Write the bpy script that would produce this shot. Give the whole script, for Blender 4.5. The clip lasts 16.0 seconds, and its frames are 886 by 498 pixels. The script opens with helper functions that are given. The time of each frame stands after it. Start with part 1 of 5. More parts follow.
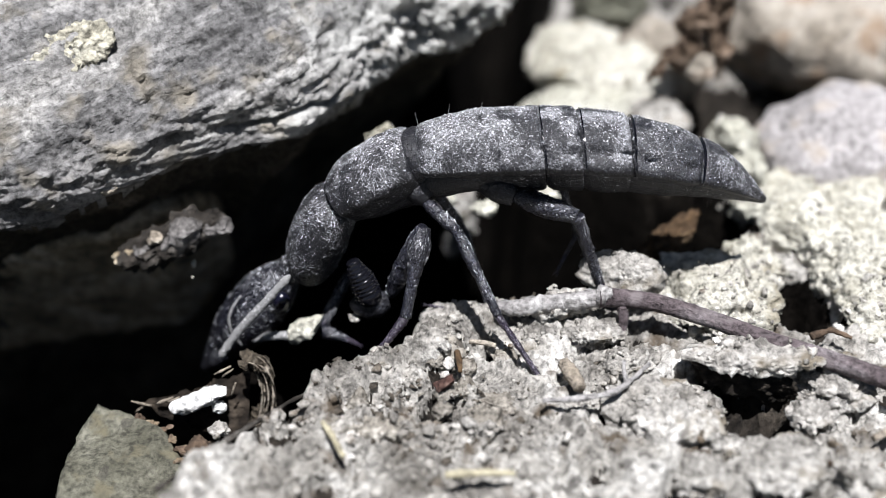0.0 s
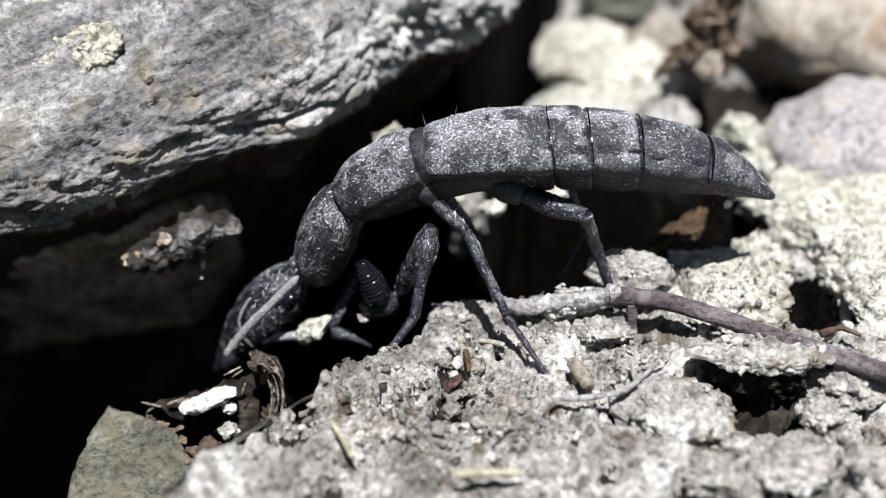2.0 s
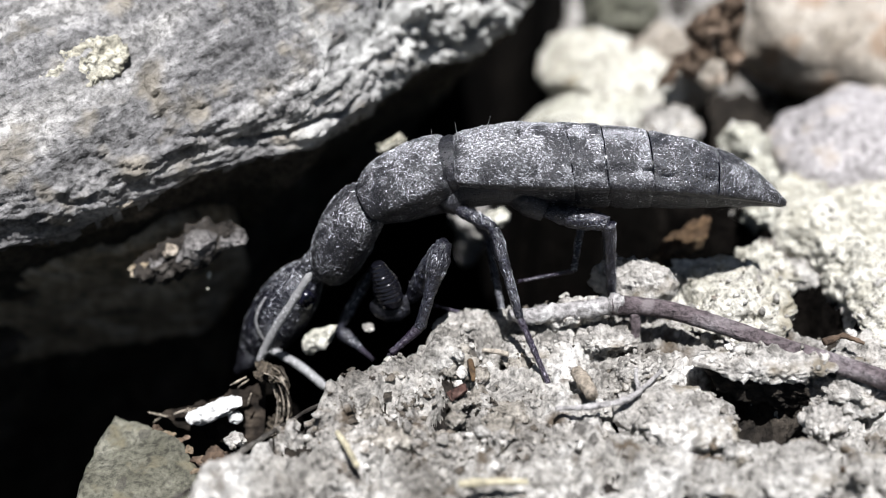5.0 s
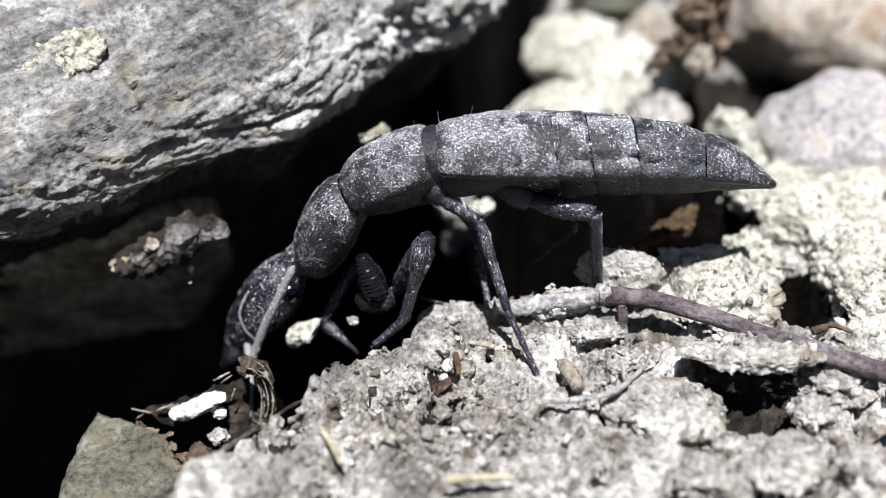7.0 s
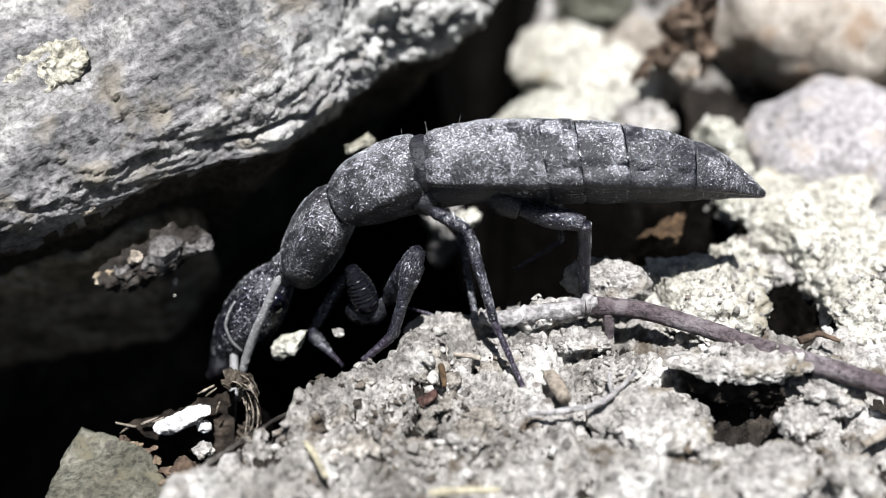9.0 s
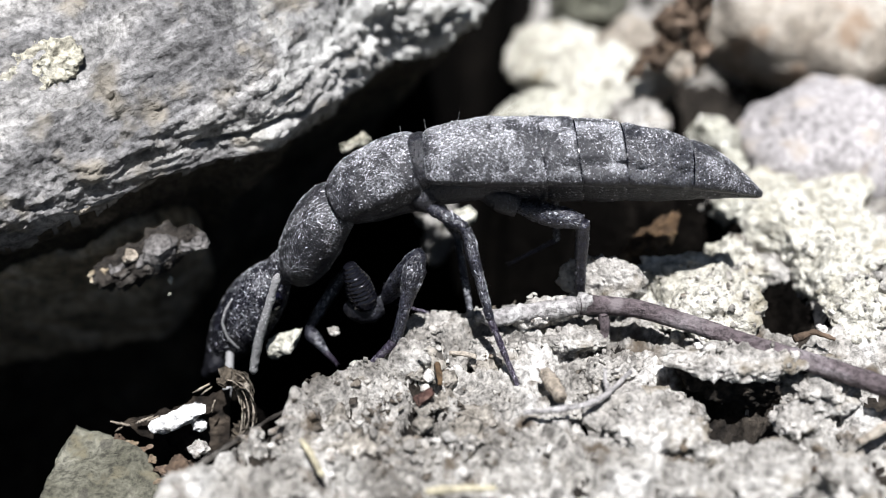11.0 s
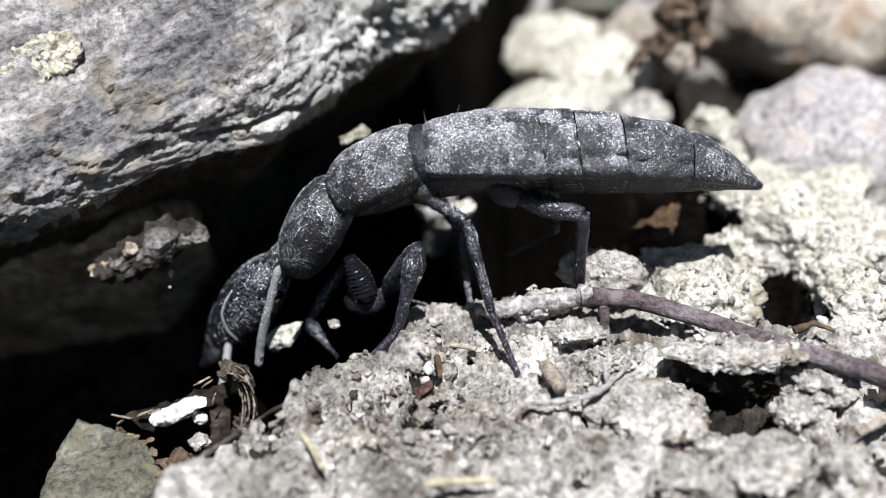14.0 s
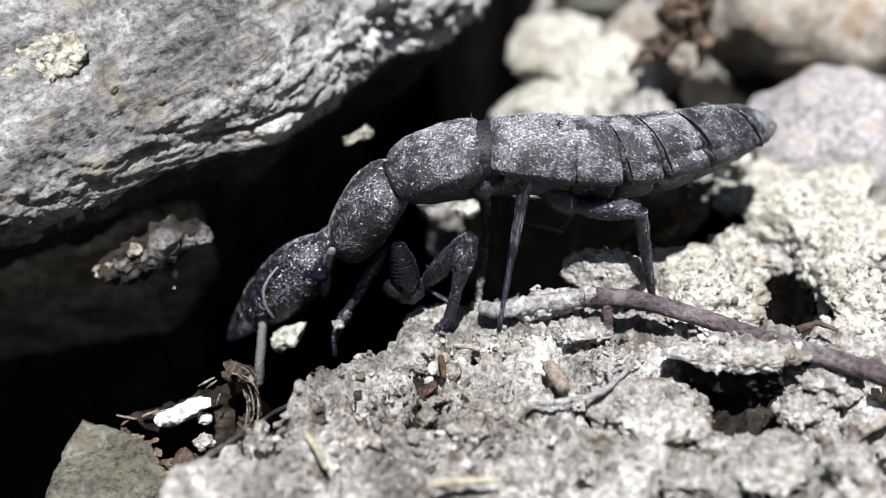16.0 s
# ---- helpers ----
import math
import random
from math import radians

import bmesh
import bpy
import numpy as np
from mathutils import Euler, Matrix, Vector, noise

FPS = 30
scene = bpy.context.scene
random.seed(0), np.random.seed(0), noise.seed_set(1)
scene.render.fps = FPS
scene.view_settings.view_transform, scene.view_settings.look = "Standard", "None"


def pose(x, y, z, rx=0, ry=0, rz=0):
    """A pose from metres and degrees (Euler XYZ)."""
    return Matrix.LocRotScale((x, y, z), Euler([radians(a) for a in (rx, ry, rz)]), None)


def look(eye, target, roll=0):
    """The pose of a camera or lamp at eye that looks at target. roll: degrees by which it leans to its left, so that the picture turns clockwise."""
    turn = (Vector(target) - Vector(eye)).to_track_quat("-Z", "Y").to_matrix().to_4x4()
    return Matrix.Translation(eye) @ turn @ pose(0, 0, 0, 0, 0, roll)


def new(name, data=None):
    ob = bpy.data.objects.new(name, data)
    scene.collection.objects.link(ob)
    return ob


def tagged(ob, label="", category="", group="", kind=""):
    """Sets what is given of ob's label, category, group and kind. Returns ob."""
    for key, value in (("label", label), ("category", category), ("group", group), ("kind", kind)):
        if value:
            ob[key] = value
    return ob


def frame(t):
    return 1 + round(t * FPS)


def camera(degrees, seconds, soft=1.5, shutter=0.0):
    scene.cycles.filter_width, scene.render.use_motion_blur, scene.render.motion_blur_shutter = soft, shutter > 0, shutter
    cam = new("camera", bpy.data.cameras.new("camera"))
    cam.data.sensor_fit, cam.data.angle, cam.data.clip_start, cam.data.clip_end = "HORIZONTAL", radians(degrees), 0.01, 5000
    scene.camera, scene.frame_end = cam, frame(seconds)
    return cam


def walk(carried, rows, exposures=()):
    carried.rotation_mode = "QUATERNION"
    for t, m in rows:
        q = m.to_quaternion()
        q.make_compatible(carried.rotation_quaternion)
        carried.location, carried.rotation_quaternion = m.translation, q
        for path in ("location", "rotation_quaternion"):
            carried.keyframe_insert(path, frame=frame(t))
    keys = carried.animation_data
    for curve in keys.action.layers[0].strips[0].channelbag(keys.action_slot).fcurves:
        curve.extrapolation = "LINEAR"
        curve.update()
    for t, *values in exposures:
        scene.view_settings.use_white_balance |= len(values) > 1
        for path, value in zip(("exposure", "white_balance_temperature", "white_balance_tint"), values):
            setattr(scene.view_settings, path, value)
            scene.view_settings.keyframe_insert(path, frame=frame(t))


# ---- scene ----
MM = 0.001

# ---- camera: a small lens held by hand about six centimetres from the insect ----
cam = camera(40, 16.0, soft=0.4, shutter=0.5)
cam.data.dof.use_dof = True
cam.data.dof.focus_distance = 0.0596
cam.data.dof.aperture_fstop = 24.0


def aim(x, y, z, yaw, pitch, roll):
    """A camera pose: eye in millimetres, yaw to the left, pitch up and roll in degrees."""
    a, b = radians(yaw), radians(pitch)
    ahead = Vector((-math.sin(a) * math.cos(b), math.cos(a) * math.cos(b), math.sin(b)))
    eye = Vector((x, y, z)) * MM
    return look(eye, eye + ahead, roll)


walk(cam, [(t, aim(*row)) for t, *row in (
    (0, -0.785, -47.479, 38.242, -0.442, -34.674, 1.423),
    (0.5, -0.722, -47.339, 38.268, -0.496, -34.814, 1.431),
    (1, -0.546, -47.385, 38.385, 0.153, -34.970, 0.887),
    (1.5, -0.455, -47.182, 38.429, -0.028, -35.073, 0.657),
    (2, -0.680, -47.436, 38.407, 0.152, -34.842, 0.715),
    (2.5, -0.515, -47.283, 38.556, 0.169, -34.879, 0.485),
    (3, -0.354, -47.172, 38.555, -0.028, -34.619, 0.356),
    (3.5, -0.320, -47.392, 38.690, 0.511, -34.698, 0.068),
    (4, -0.466, -47.673, 38.650, 0.654, -34.522, 0.243),
    (6.3, -0.275, -47.200, 38.911, 0.375, -34.676, -0.130),
    (6.5, 0.079, -46.895, 38.878, 0.231, -34.810, -0.216),
    (7, -0.038, -46.739, 38.774, 0.228, -35.410, -0.122),
    (7.5, -0.008, -46.655, 38.744, -0.008, -35.058, 0.001),
    (8, 0.017, -46.759, 38.887, 0.309, -35.122, -0.088),
    (8.5, 0.186, -46.678, 38.797, 0.006, -34.940, -0.094),
    (9, 0.394, -46.391, 38.718, -0.124, -35.043, -0.248),
    (9.2, 0.303, -46.361, 38.550, -0.507, -34.752, -0.027),
    (11.3, 0.104, -46.462, 38.706, -0.635, -35.086, 0.052),
    (11.5, 0.048, -46.626, 38.716, -0.345, -35.078, -0.045),
    (12, 0.240, -46.404, 38.702, -0.575, -35.225, -0.012),
    (12.5, 0.286, -46.344, 38.551, -0.844, -35.340, 0.080),
    (13, 0.449, -46.212, 38.634, -0.872, -35.326, -0.001),
    (13.5, 0.393, -46.229, 38.599, -0.883, -35.354, 0.076),
    (14, 0.315, -46.394, 38.752, -0.476, -35.494, -0.218),
    (14.5, 0.321, -46.426, 38.669, -0.508, -35.251, -0.148),
    (15, 0.553, -46.274, 38.685, -0.548, -35.301, -0.366),
    (15.5, 0.069, -46.455, 38.850, -0.627, -35.496, -0.081),
    (16, 0.315, -46.467, 38.866, -0.268, -35.521, -0.448),
)], exposures=((0, 0.99), (3.0, 1.0), (4.2, 1.04), (6.3, 1.10), (9.2, 1.13), (12.5, 1.14), (14.0, 1.06), (16.0, 0.99)))

# ---- light: a hard high sun, hardly any sky in the crevices ----
SUN = Vector((0.02, -0.27, 0.95)).normalized()
world = bpy.data.worlds.new("world")
scene.world = world
world.use_nodes = True
sky = world.node_tree.nodes.new("ShaderNodeTexSky")
sky.sky_type, sky.sun_disc = "NISHITA", False
sky.sun_elevation = math.asin(SUN.z)
sky.sun_rotation = math.atan2(SUN.x, SUN.y)
world.node_tree.nodes["Background"].inputs["Strength"].default_value = 0.02
world.node_tree.links.new(sky.outputs["Color"], world.node_tree.nodes["Background"].inputs["Color"])
sun = new("sun", bpy.data.lights.new("sun", "SUN"))
sun.data.energy, sun.data.angle, sun.data.color = 5.0, radians(0.6), (0.955, 0.95, 0.985)
sun.matrix_world = look(SUN, (0, 0, 0))


# ---- numeric noise for shaping ----
def hashed(ix, iy, iz, seed):
    n = (ix * 73856093) ^ (iy * 19349663) ^ (iz * 83492791) ^ (seed * 2654435)
    n = (n ^ (n >> 13)) * 1274126177
    n = n & 0x7FFFFFFF
    n = (n ^ (n >> 15)) * 668265263
    return ((n & 0x7FFFFF) / float(0x7FFFFF))


def value_noise(p, seed=0):
    """Smooth noise between -1 and 1 at the points p (n x 3)."""
    i = np.floor(p).astype(np.int64)
    f = p - i
    u = f * f * f * (f * (f * 6 - 15) + 10)
    out = np.zeros(len(p))
    for dx in (0, 1):
        for dy in (0, 1):
            for dz in (0, 1):
                wgt = (u[:, 0] if dx else 1 - u[:, 0]) * (u[:, 1] if dy else 1 - u[:, 1]) * (u[:, 2] if dz else 1 - u[:, 2])
                out += wgt * hashed(i[:, 0] + dx, i[:, 1] + dy, i[:, 2] + dz, seed)
    return out * 2 - 1


def fbm(p, octaves=4, gain=0.5, seed=0):
    out, amp = np.zeros(len(p)), 1.0
    for k in range(octaves):
        out += amp * value_noise(p * 2.03**k + 17.3 * k, seed + k)
        amp *= gain
    return out


def cells(p, seed=0):
    """Distance to the nearest and to the second nearest of scattered seeds, and a value for each cell."""
    i = np.floor(p).astype(np.int64)
    f1, f2, val = np.full(len(p), 9.0), np.full(len(p), 9.0), np.zeros(len(p))
    flat = not np.any(p[:, 2])
    for dx in (-1, 0, 1):
        for dy in (-1, 0, 1):
            for dz in ((0,) if flat else (-1, 0, 1)):
                c = i + (dx, dy, dz)
                q = np.stack([c[:, k] + hashed(c[:, 0], c[:, 1], c[:, 2], seed + 7 * k) for k in range(3)], 1)
                if flat:
                    q[:, 2] = 0
                d = np.sqrt(((p - q) ** 2).sum(1))
                near = d < f1
                f2 = np.where(near, f1, np.minimum(f2, d))
                val = np.where(near, hashed(c[:, 0], c[:, 1], c[:, 2], seed + 99), val)
                f1 = np.where(near, d, f1)
    return f1, f2, val


def smooth(a, b, x):
    t = np.clip((x - a) / (b - a), 0, 1)
    return t * t * (3 - 2 * t)


# ---- materials ----
def material(name):
    m = bpy.data.materials.new(name)
    m.use_nodes = True
    nt = m.node_tree
    return m, nt, nt.nodes["Principled BSDF"]


def tex_noise(nt, scale, detail=4.0, rough=0.55, stretch=None, distortion=0.0):
    co = nt.nodes.new("ShaderNodeTexCoord")
    n = nt.nodes.new("ShaderNodeTexNoise")
    n.inputs["Scale"].default_value, n.inputs["Detail"].default_value = scale, detail
    n.inputs["Roughness"].default_value, n.inputs["Distortion"].default_value = rough, distortion
    if stretch:
        mp = nt.nodes.new("ShaderNodeMapping")
        mp.vector_type = "TEXTURE"
        mp.inputs["Rotation"].default_value = stretch[1]
        mp.inputs["Scale"].default_value = [1.0 / s for s in stretch[0]]
        nt.links.new(co.outputs["Object"], mp.inputs["Vector"])
        nt.links.new(mp.outputs["Vector"], n.inputs["Vector"])
    else:
        nt.links.new(co.outputs["Object"], n.inputs["Vector"])
    return n


def ramp(nt, source, stops):
    r = nt.nodes.new("ShaderNodeValToRGB")
    while len(r.color_ramp.elements) < len(stops):
        r.color_ramp.elements.new(0.5)
    for e, (pos, col) in zip(r.color_ramp.elements, stops):
        e.position = pos
        e.color = (*col, 1.0) if len(col) == 3 else (col[0], col[0], col[0], 1.0)
    nt.links.new(source, r.inputs["Fac"])
    return r


def mixed(nt, fac, a, b, mode="MIX"):
    m = nt.nodes.new("ShaderNodeMix")
    m.data_type, m.blend_type = "RGBA", mode
    for sock, v in ((m.inputs[0], fac), (m.inputs[6], a), (m.inputs[7], b)):
        if isinstance(v, (int, float)):
            sock.default_value = v
        elif isinstance(v, tuple):
            sock.default_value = (*v, 1.0)
        else:
            nt.links.new(v, sock)
    return m.outputs[2]


def bumped(nt, bsdf, sources):
    """Stack bumps: (socket, strength, height in metres)."""
    last = None
    for sock, strength, dist in sources:
        b = nt.nodes.new("ShaderNodeBump")
        b.inputs["Strength"].default_value, b.inputs["Distance"].default_value = strength, dist
        nt.links.new(sock, b.inputs["Height"])
        if last:
            nt.links.new(last, b.inputs["Normal"])
        last = b.outputs["Normal"]
    nt.links.new(last, bsdf.inputs["Normal"])


def mineral(name, dark, mid, light, grain=2600.0, patch=260.0, stain=None, rough=0.95, vary=0.18, bump=1.0, stretch=None, specks=0.0):
    """Dry earth or stone: large patches, fine grain, specks and a slight difference from piece to piece."""
    m, nt, b = material(name)
    big = tex_noise(nt, patch, 5, 0.6, stretch)
    fine = tex_noise(nt, grain, 6, 0.68)
    col = ramp(nt, big.outputs["Fac"], [(0.30, dark), (0.52, mid), (0.72, light)]).outputs["Color"]
    g = ramp(nt, fine.outputs["Fac"], [(0.36, (0.26,)), (0.5, (0.96,)), (0.64, (1.5,))]).outputs["Color"]
    col = mixed(nt, 0.78, col, g, "MULTIPLY")
    if stain:
        s = tex_noise(nt, patch * 1.9, 3, 0.5)
        f = ramp(nt, s.outputs["Fac"], [(0.56, (0.0,)), (0.68, (1.0,))]).outputs["Color"]
        col = mixed(nt, f, col, stain)
    if specks:
        v = nt.nodes.new("ShaderNodeTexVoronoi")
        v.inputs["Scale"].default_value = grain * 0.7
        co = nt.nodes.new("ShaderNodeTexCoord")
        nt.links.new(co.outputs["Object"], v.inputs["Vector"])
        f = ramp(nt, v.outputs["Color"], [(0.80, (0.0,)), (0.9, (specks,))]).outputs["Color"]
        col = mixed(nt, f, col, (0.05, 0.045, 0.04))
    info = nt.nodes.new("ShaderNodeObjectInfo")
    isl = nt.nodes.new("ShaderNodeNewGeometry")
    add = nt.nodes.new("ShaderNodeMath")
    add.operation = "ADD"
    nt.links.new(info.outputs["Random"], add.inputs[0])
    nt.links.new(isl.outputs["Random Per Island"], add.inputs[1])
    tone = ramp(nt, add.outputs[0], [(0.0, (1 - vary,)), (1.0, (1 + vary,))])
    add.use_clamp = False
    half = nt.nodes.new("ShaderNodeMath")
    half.operation = "MULTIPLY"
    half.inputs[1].default_value = 0.5
    nt.links.new(add.outputs[0], half.inputs[0])
    nt.links.new(half.outputs[0], tone.inputs["Fac"])
    col = mixed(nt, 1.0, col, tone.outputs["Color"], "MULTIPLY")
    nt.links.new(col, b.inputs["Base Color"])
    b.inputs["Roughness"].default_value = rough
    b.inputs["Specular IOR Level"].default_value = 0.25
    mid_n = tex_noise(nt, grain * 0.28, 5, 0.6, stretch)
    bumped(nt, b, [(mid_n.outputs["Fac"], 0.9 * bump, 0.0006), (fine.outputs["Fac"], 0.9 * bump, 0.00025)])
    return m


SOIL = mineral("pale_dry_soil", (0.145, 0.134, 0.115), (0.44, 0.421, 0.387), (0.76, 0.743, 0.70), stain=(0.21, 0.183, 0.14), specks=0.5, bump=1.2)
CRUMB = mineral("crumbly_soil", (0.09, 0.08, 0.066), (0.385, 0.368, 0.335), (0.76, 0.742, 0.70), stain=(0.11, 0.088, 0.064), specks=0.6, vary=0.45, bump=1.2)
ROCK = mineral("grey_layered_rock", (0.07, 0.069, 0.071), (0.19, 0.186, 0.182), (0.43, 0.418, 0.392), grain=2300.0, patch=190.0, vary=0.02, bump=1.25, stain=(0.24, 0.218, 0.18), stretch=((0.3, 1.0, 1.0), (0.0, -0.16, 0.63)))
nt_rock = ROCK.node_tree
rock_bsdf = nt_rock.nodes["Principled BSDF"]
streak = tex_noise(nt_rock, 1000.0, 5, 0.62, ((0.13, 1.0, 1.0), (0.0, -0.16, 0.63)))
bands = ramp(nt_rock, streak.outputs["Fac"], [(0.36, (0.42,)), (0.5, (0.95,)), (0.66, (1.35,))]).outputs["Color"]
plain = mixed(nt_rock, 0.8, rock_bsdf.inputs["Base Color"].links[0].from_socket, bands, "MULTIPLY")
place = nt_rock.nodes.new("ShaderNodeTexCoord")
axes = nt_rock.nodes.new("ShaderNodeSeparateXYZ")
nt_rock.links.new(place.outputs["Object"], axes.inputs[0])
blot = tex_noise(nt_rock, 420.0, 5, 0.65)
spread = nt_rock.nodes.new("ShaderNodeMath")
spread.operation = "MULTIPLY_ADD"
nt_rock.links.new(axes.outputs["X"], spread.inputs[0])
spread.inputs[1].default_value = 45.0
nt_rock.links.new(blot.outputs["Fac"], spread.inputs[2])
crust = ramp(nt_rock, spread.outputs[0], [(0.12, (0.0,)), (0.42, (0.75,))]).outputs["Color"]
nt_rock.links.new(mixed(nt_rock, crust, plain, mixed(nt_rock, ramp(nt_rock, blot.outputs["Fac"], [(0.35, (0.0,)), (0.6, (1.0,))]).outputs["Color"], (0.30, 0.297, 0.275), (0.68, 0.675, 0.635))), rock_bsdf.inputs["Base Color"])
CREAM = mineral("cream_dry_soil", (0.30, 0.282, 0.22), (0.60, 0.58, 0.50), (0.82, 0.80, 0.72), stain=(0.34, 0.31, 0.235), specks=0.4, bump=1.2)
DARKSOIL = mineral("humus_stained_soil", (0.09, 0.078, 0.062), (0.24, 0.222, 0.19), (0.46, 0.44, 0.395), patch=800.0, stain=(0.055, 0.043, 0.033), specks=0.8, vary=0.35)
BROWNBIT = mineral("brown_humus_crumb", (0.04, 0.033, 0.026), (0.105, 0.09, 0.072), (0.28, 0.262, 0.225), patch=900.0, vary=0.6)
DIRTBARK = mineral("dust_flecked_bark", (0.012, 0.010, 0.008), (0.035, 0.030, 0.025), (0.15, 0.14, 0.125), grain=2200.0, patch=650.0, vary=0.1, bump=1.3)
BARK = mineral("dark_rotten_bark", (0.06, 0.046, 0.030), (0.36, 0.295, 0.20), (0.58, 0.51, 0.40), grain=1500.0, patch=300.0, vary=0.1,
               stretch=((0.5, 1.0, 1.6), (0.0, 0.4, -0.5)), bump=1.2)
STUMP = mineral("dark_brown_rotten_wood", (0.03, 0.021, 0.015), (0.095, 0.066, 0.045), (0.25, 0.19, 0.145), grain=1500.0, patch=420.0, vary=0.1)
DUSTBARK = mineral("dusty_bark_crumb", (0.05, 0.046, 0.044), (0.12, 0.113, 0.107), (0.26, 0.25, 0.24), vary=0.2, specks=0.6)
BEIGE = mineral("beige_stone", (0.16, 0.135, 0.105), (0.34, 0.305, 0.255), (0.52, 0.49, 0.44), patch=240.0, stain=(0.26, 0.195, 0.14), vary=0.05)
VIOLET = mineral("violet_grey_stone", (0.25, 0.235, 0.23), (0.36, 0.34, 0.335), (0.50, 0.48, 0.475), patch=220.0, stain=(0.38, 0.33, 0.28), vary=0.03)
OLIVE = mineral("olive_grey_stone", (0.10, 0.10, 0.075), (0.17, 0.17, 0.13), (0.25, 0.25, 0.2), patch=220.0, vary=0.05)
# near-black colour that stands in for shade in the hollow and the crack
SHADE_BLACK = mineral("near_black_painted_shade", (0.002, 0.0018, 0.0015), (0.0035, 0.003, 0.0025), (0.009, 0.0075, 0.006), vary=0.1)
# brown rock, darkened in colour for the shade under the lip
UNDERSIDE = mineral("brown_rock_with_painted_shade", (0.02, 0.017, 0.012), (0.06, 0.05, 0.037), (0.14, 0.12, 0.095), vary=0.05, bump=1.2)
# dark brown that stands in for shade in pits and under the crust
SHADE_BROWN = mineral("dark_brown_painted_shade", (0.010, 0.008, 0.006), (0.022, 0.018, 0.014), (0.055, 0.046, 0.036), vary=0.1)
SHADE_BLACK.node_tree.nodes["Principled BSDF"].inputs["Specular IOR Level"].default_value = 0.03
FLAKE = mineral("greenish_grey_shale", (0.06, 0.058, 0.042), (0.112, 0.109, 0.083), (0.18, 0.175, 0.14), grain=2600.0, patch=420.0, vary=0.05, stain=(0.13, 0.118, 0.08), specks=0.5)
WOOD = mineral("brown_wood", (0.022, 0.013, 0.007), (0.085, 0.053, 0.028), (0.21, 0.15, 0.09), grain=1800.0, patch=650.0, vary=0.12,
               stretch=((0.18, 1.0, 1.0), (0.0, 0.0, 0.5)))
TWIGBARK = mineral("violet_brown_twig_bark", (0.045, 0.034, 0.036), (0.115, 0.094, 0.098), (0.31, 0.285, 0.29), grain=3600.0, patch=600.0, vary=0.05, bump=1.0, stretch=((0.35, 0.8, 1.0), (0.0, 0.0, -0.5)),
                   stain=(0.17, 0.148, 0.15))
DUSTTWIG = mineral("dusted_twig_bark", (0.19, 0.18, 0.175), (0.31, 0.298, 0.29), (0.46, 0.45, 0.435), grain=3000.0, patch=800.0, vary=0.05, specks=0.6)
STRAW = mineral("pale_straw", (0.24, 0.21, 0.14), (0.34, 0.31, 0.22), (0.42, 0.39, 0.29), vary=0.1, bump=0.4)
RUST = mineral("rusty_soil_crust", (0.08, 0.056, 0.034), (0.17, 0.13, 0.088), (0.30, 0.255, 0.19), patch=900.0, vary=0.2)
RED = mineral("reddish_brown_flake", (0.03, 0.015, 0.012), (0.075, 0.04, 0.032), (0.16, 0.11, 0.09), patch=900.0, vary=0.1)
HUSK = mineral("beige_husk", (0.2, 0.17, 0.13), (0.29, 0.25, 0.2), (0.37, 0.335, 0.28), patch=600.0, vary=0.1)
FIBRE = mineral("pale_fibrous_leaf", (0.02, 0.015, 0.010), (0.10, 0.082, 0.06), (0.34, 0.305, 0.25), grain=2600.0, patch=1500.0, vary=0.1, bump=1.5, stretch=((1.0, 0.35, 1.0), (0.0, 0.0, 0.0)))
WHITE = mineral("chalk_white_crust", (0.50, 0.50, 0.485), (0.68, 0.68, 0.66), (0.80, 0.80, 0.78), vary=0.02, bump=0.5)
MEMBRANE = mineral("dry_brown_membrane", (0.007, 0.005, 0.0035), (0.018, 0.0135, 0.0095), (0.06, 0.048, 0.036), grain=1700.0, patch=500.0, vary=0.1)
YELLOWISH = mineral("yellowish_lichen", (0.22, 0.205, 0.16), (0.42, 0.40, 0.32), (0.60, 0.585, 0.50), vary=0.1, patch=600.0)
LICHEN = mineral("cream_lichen", (0.38, 0.37, 0.30), (0.47, 0.46, 0.39), (0.54, 0.53, 0.47), vary=0.1)


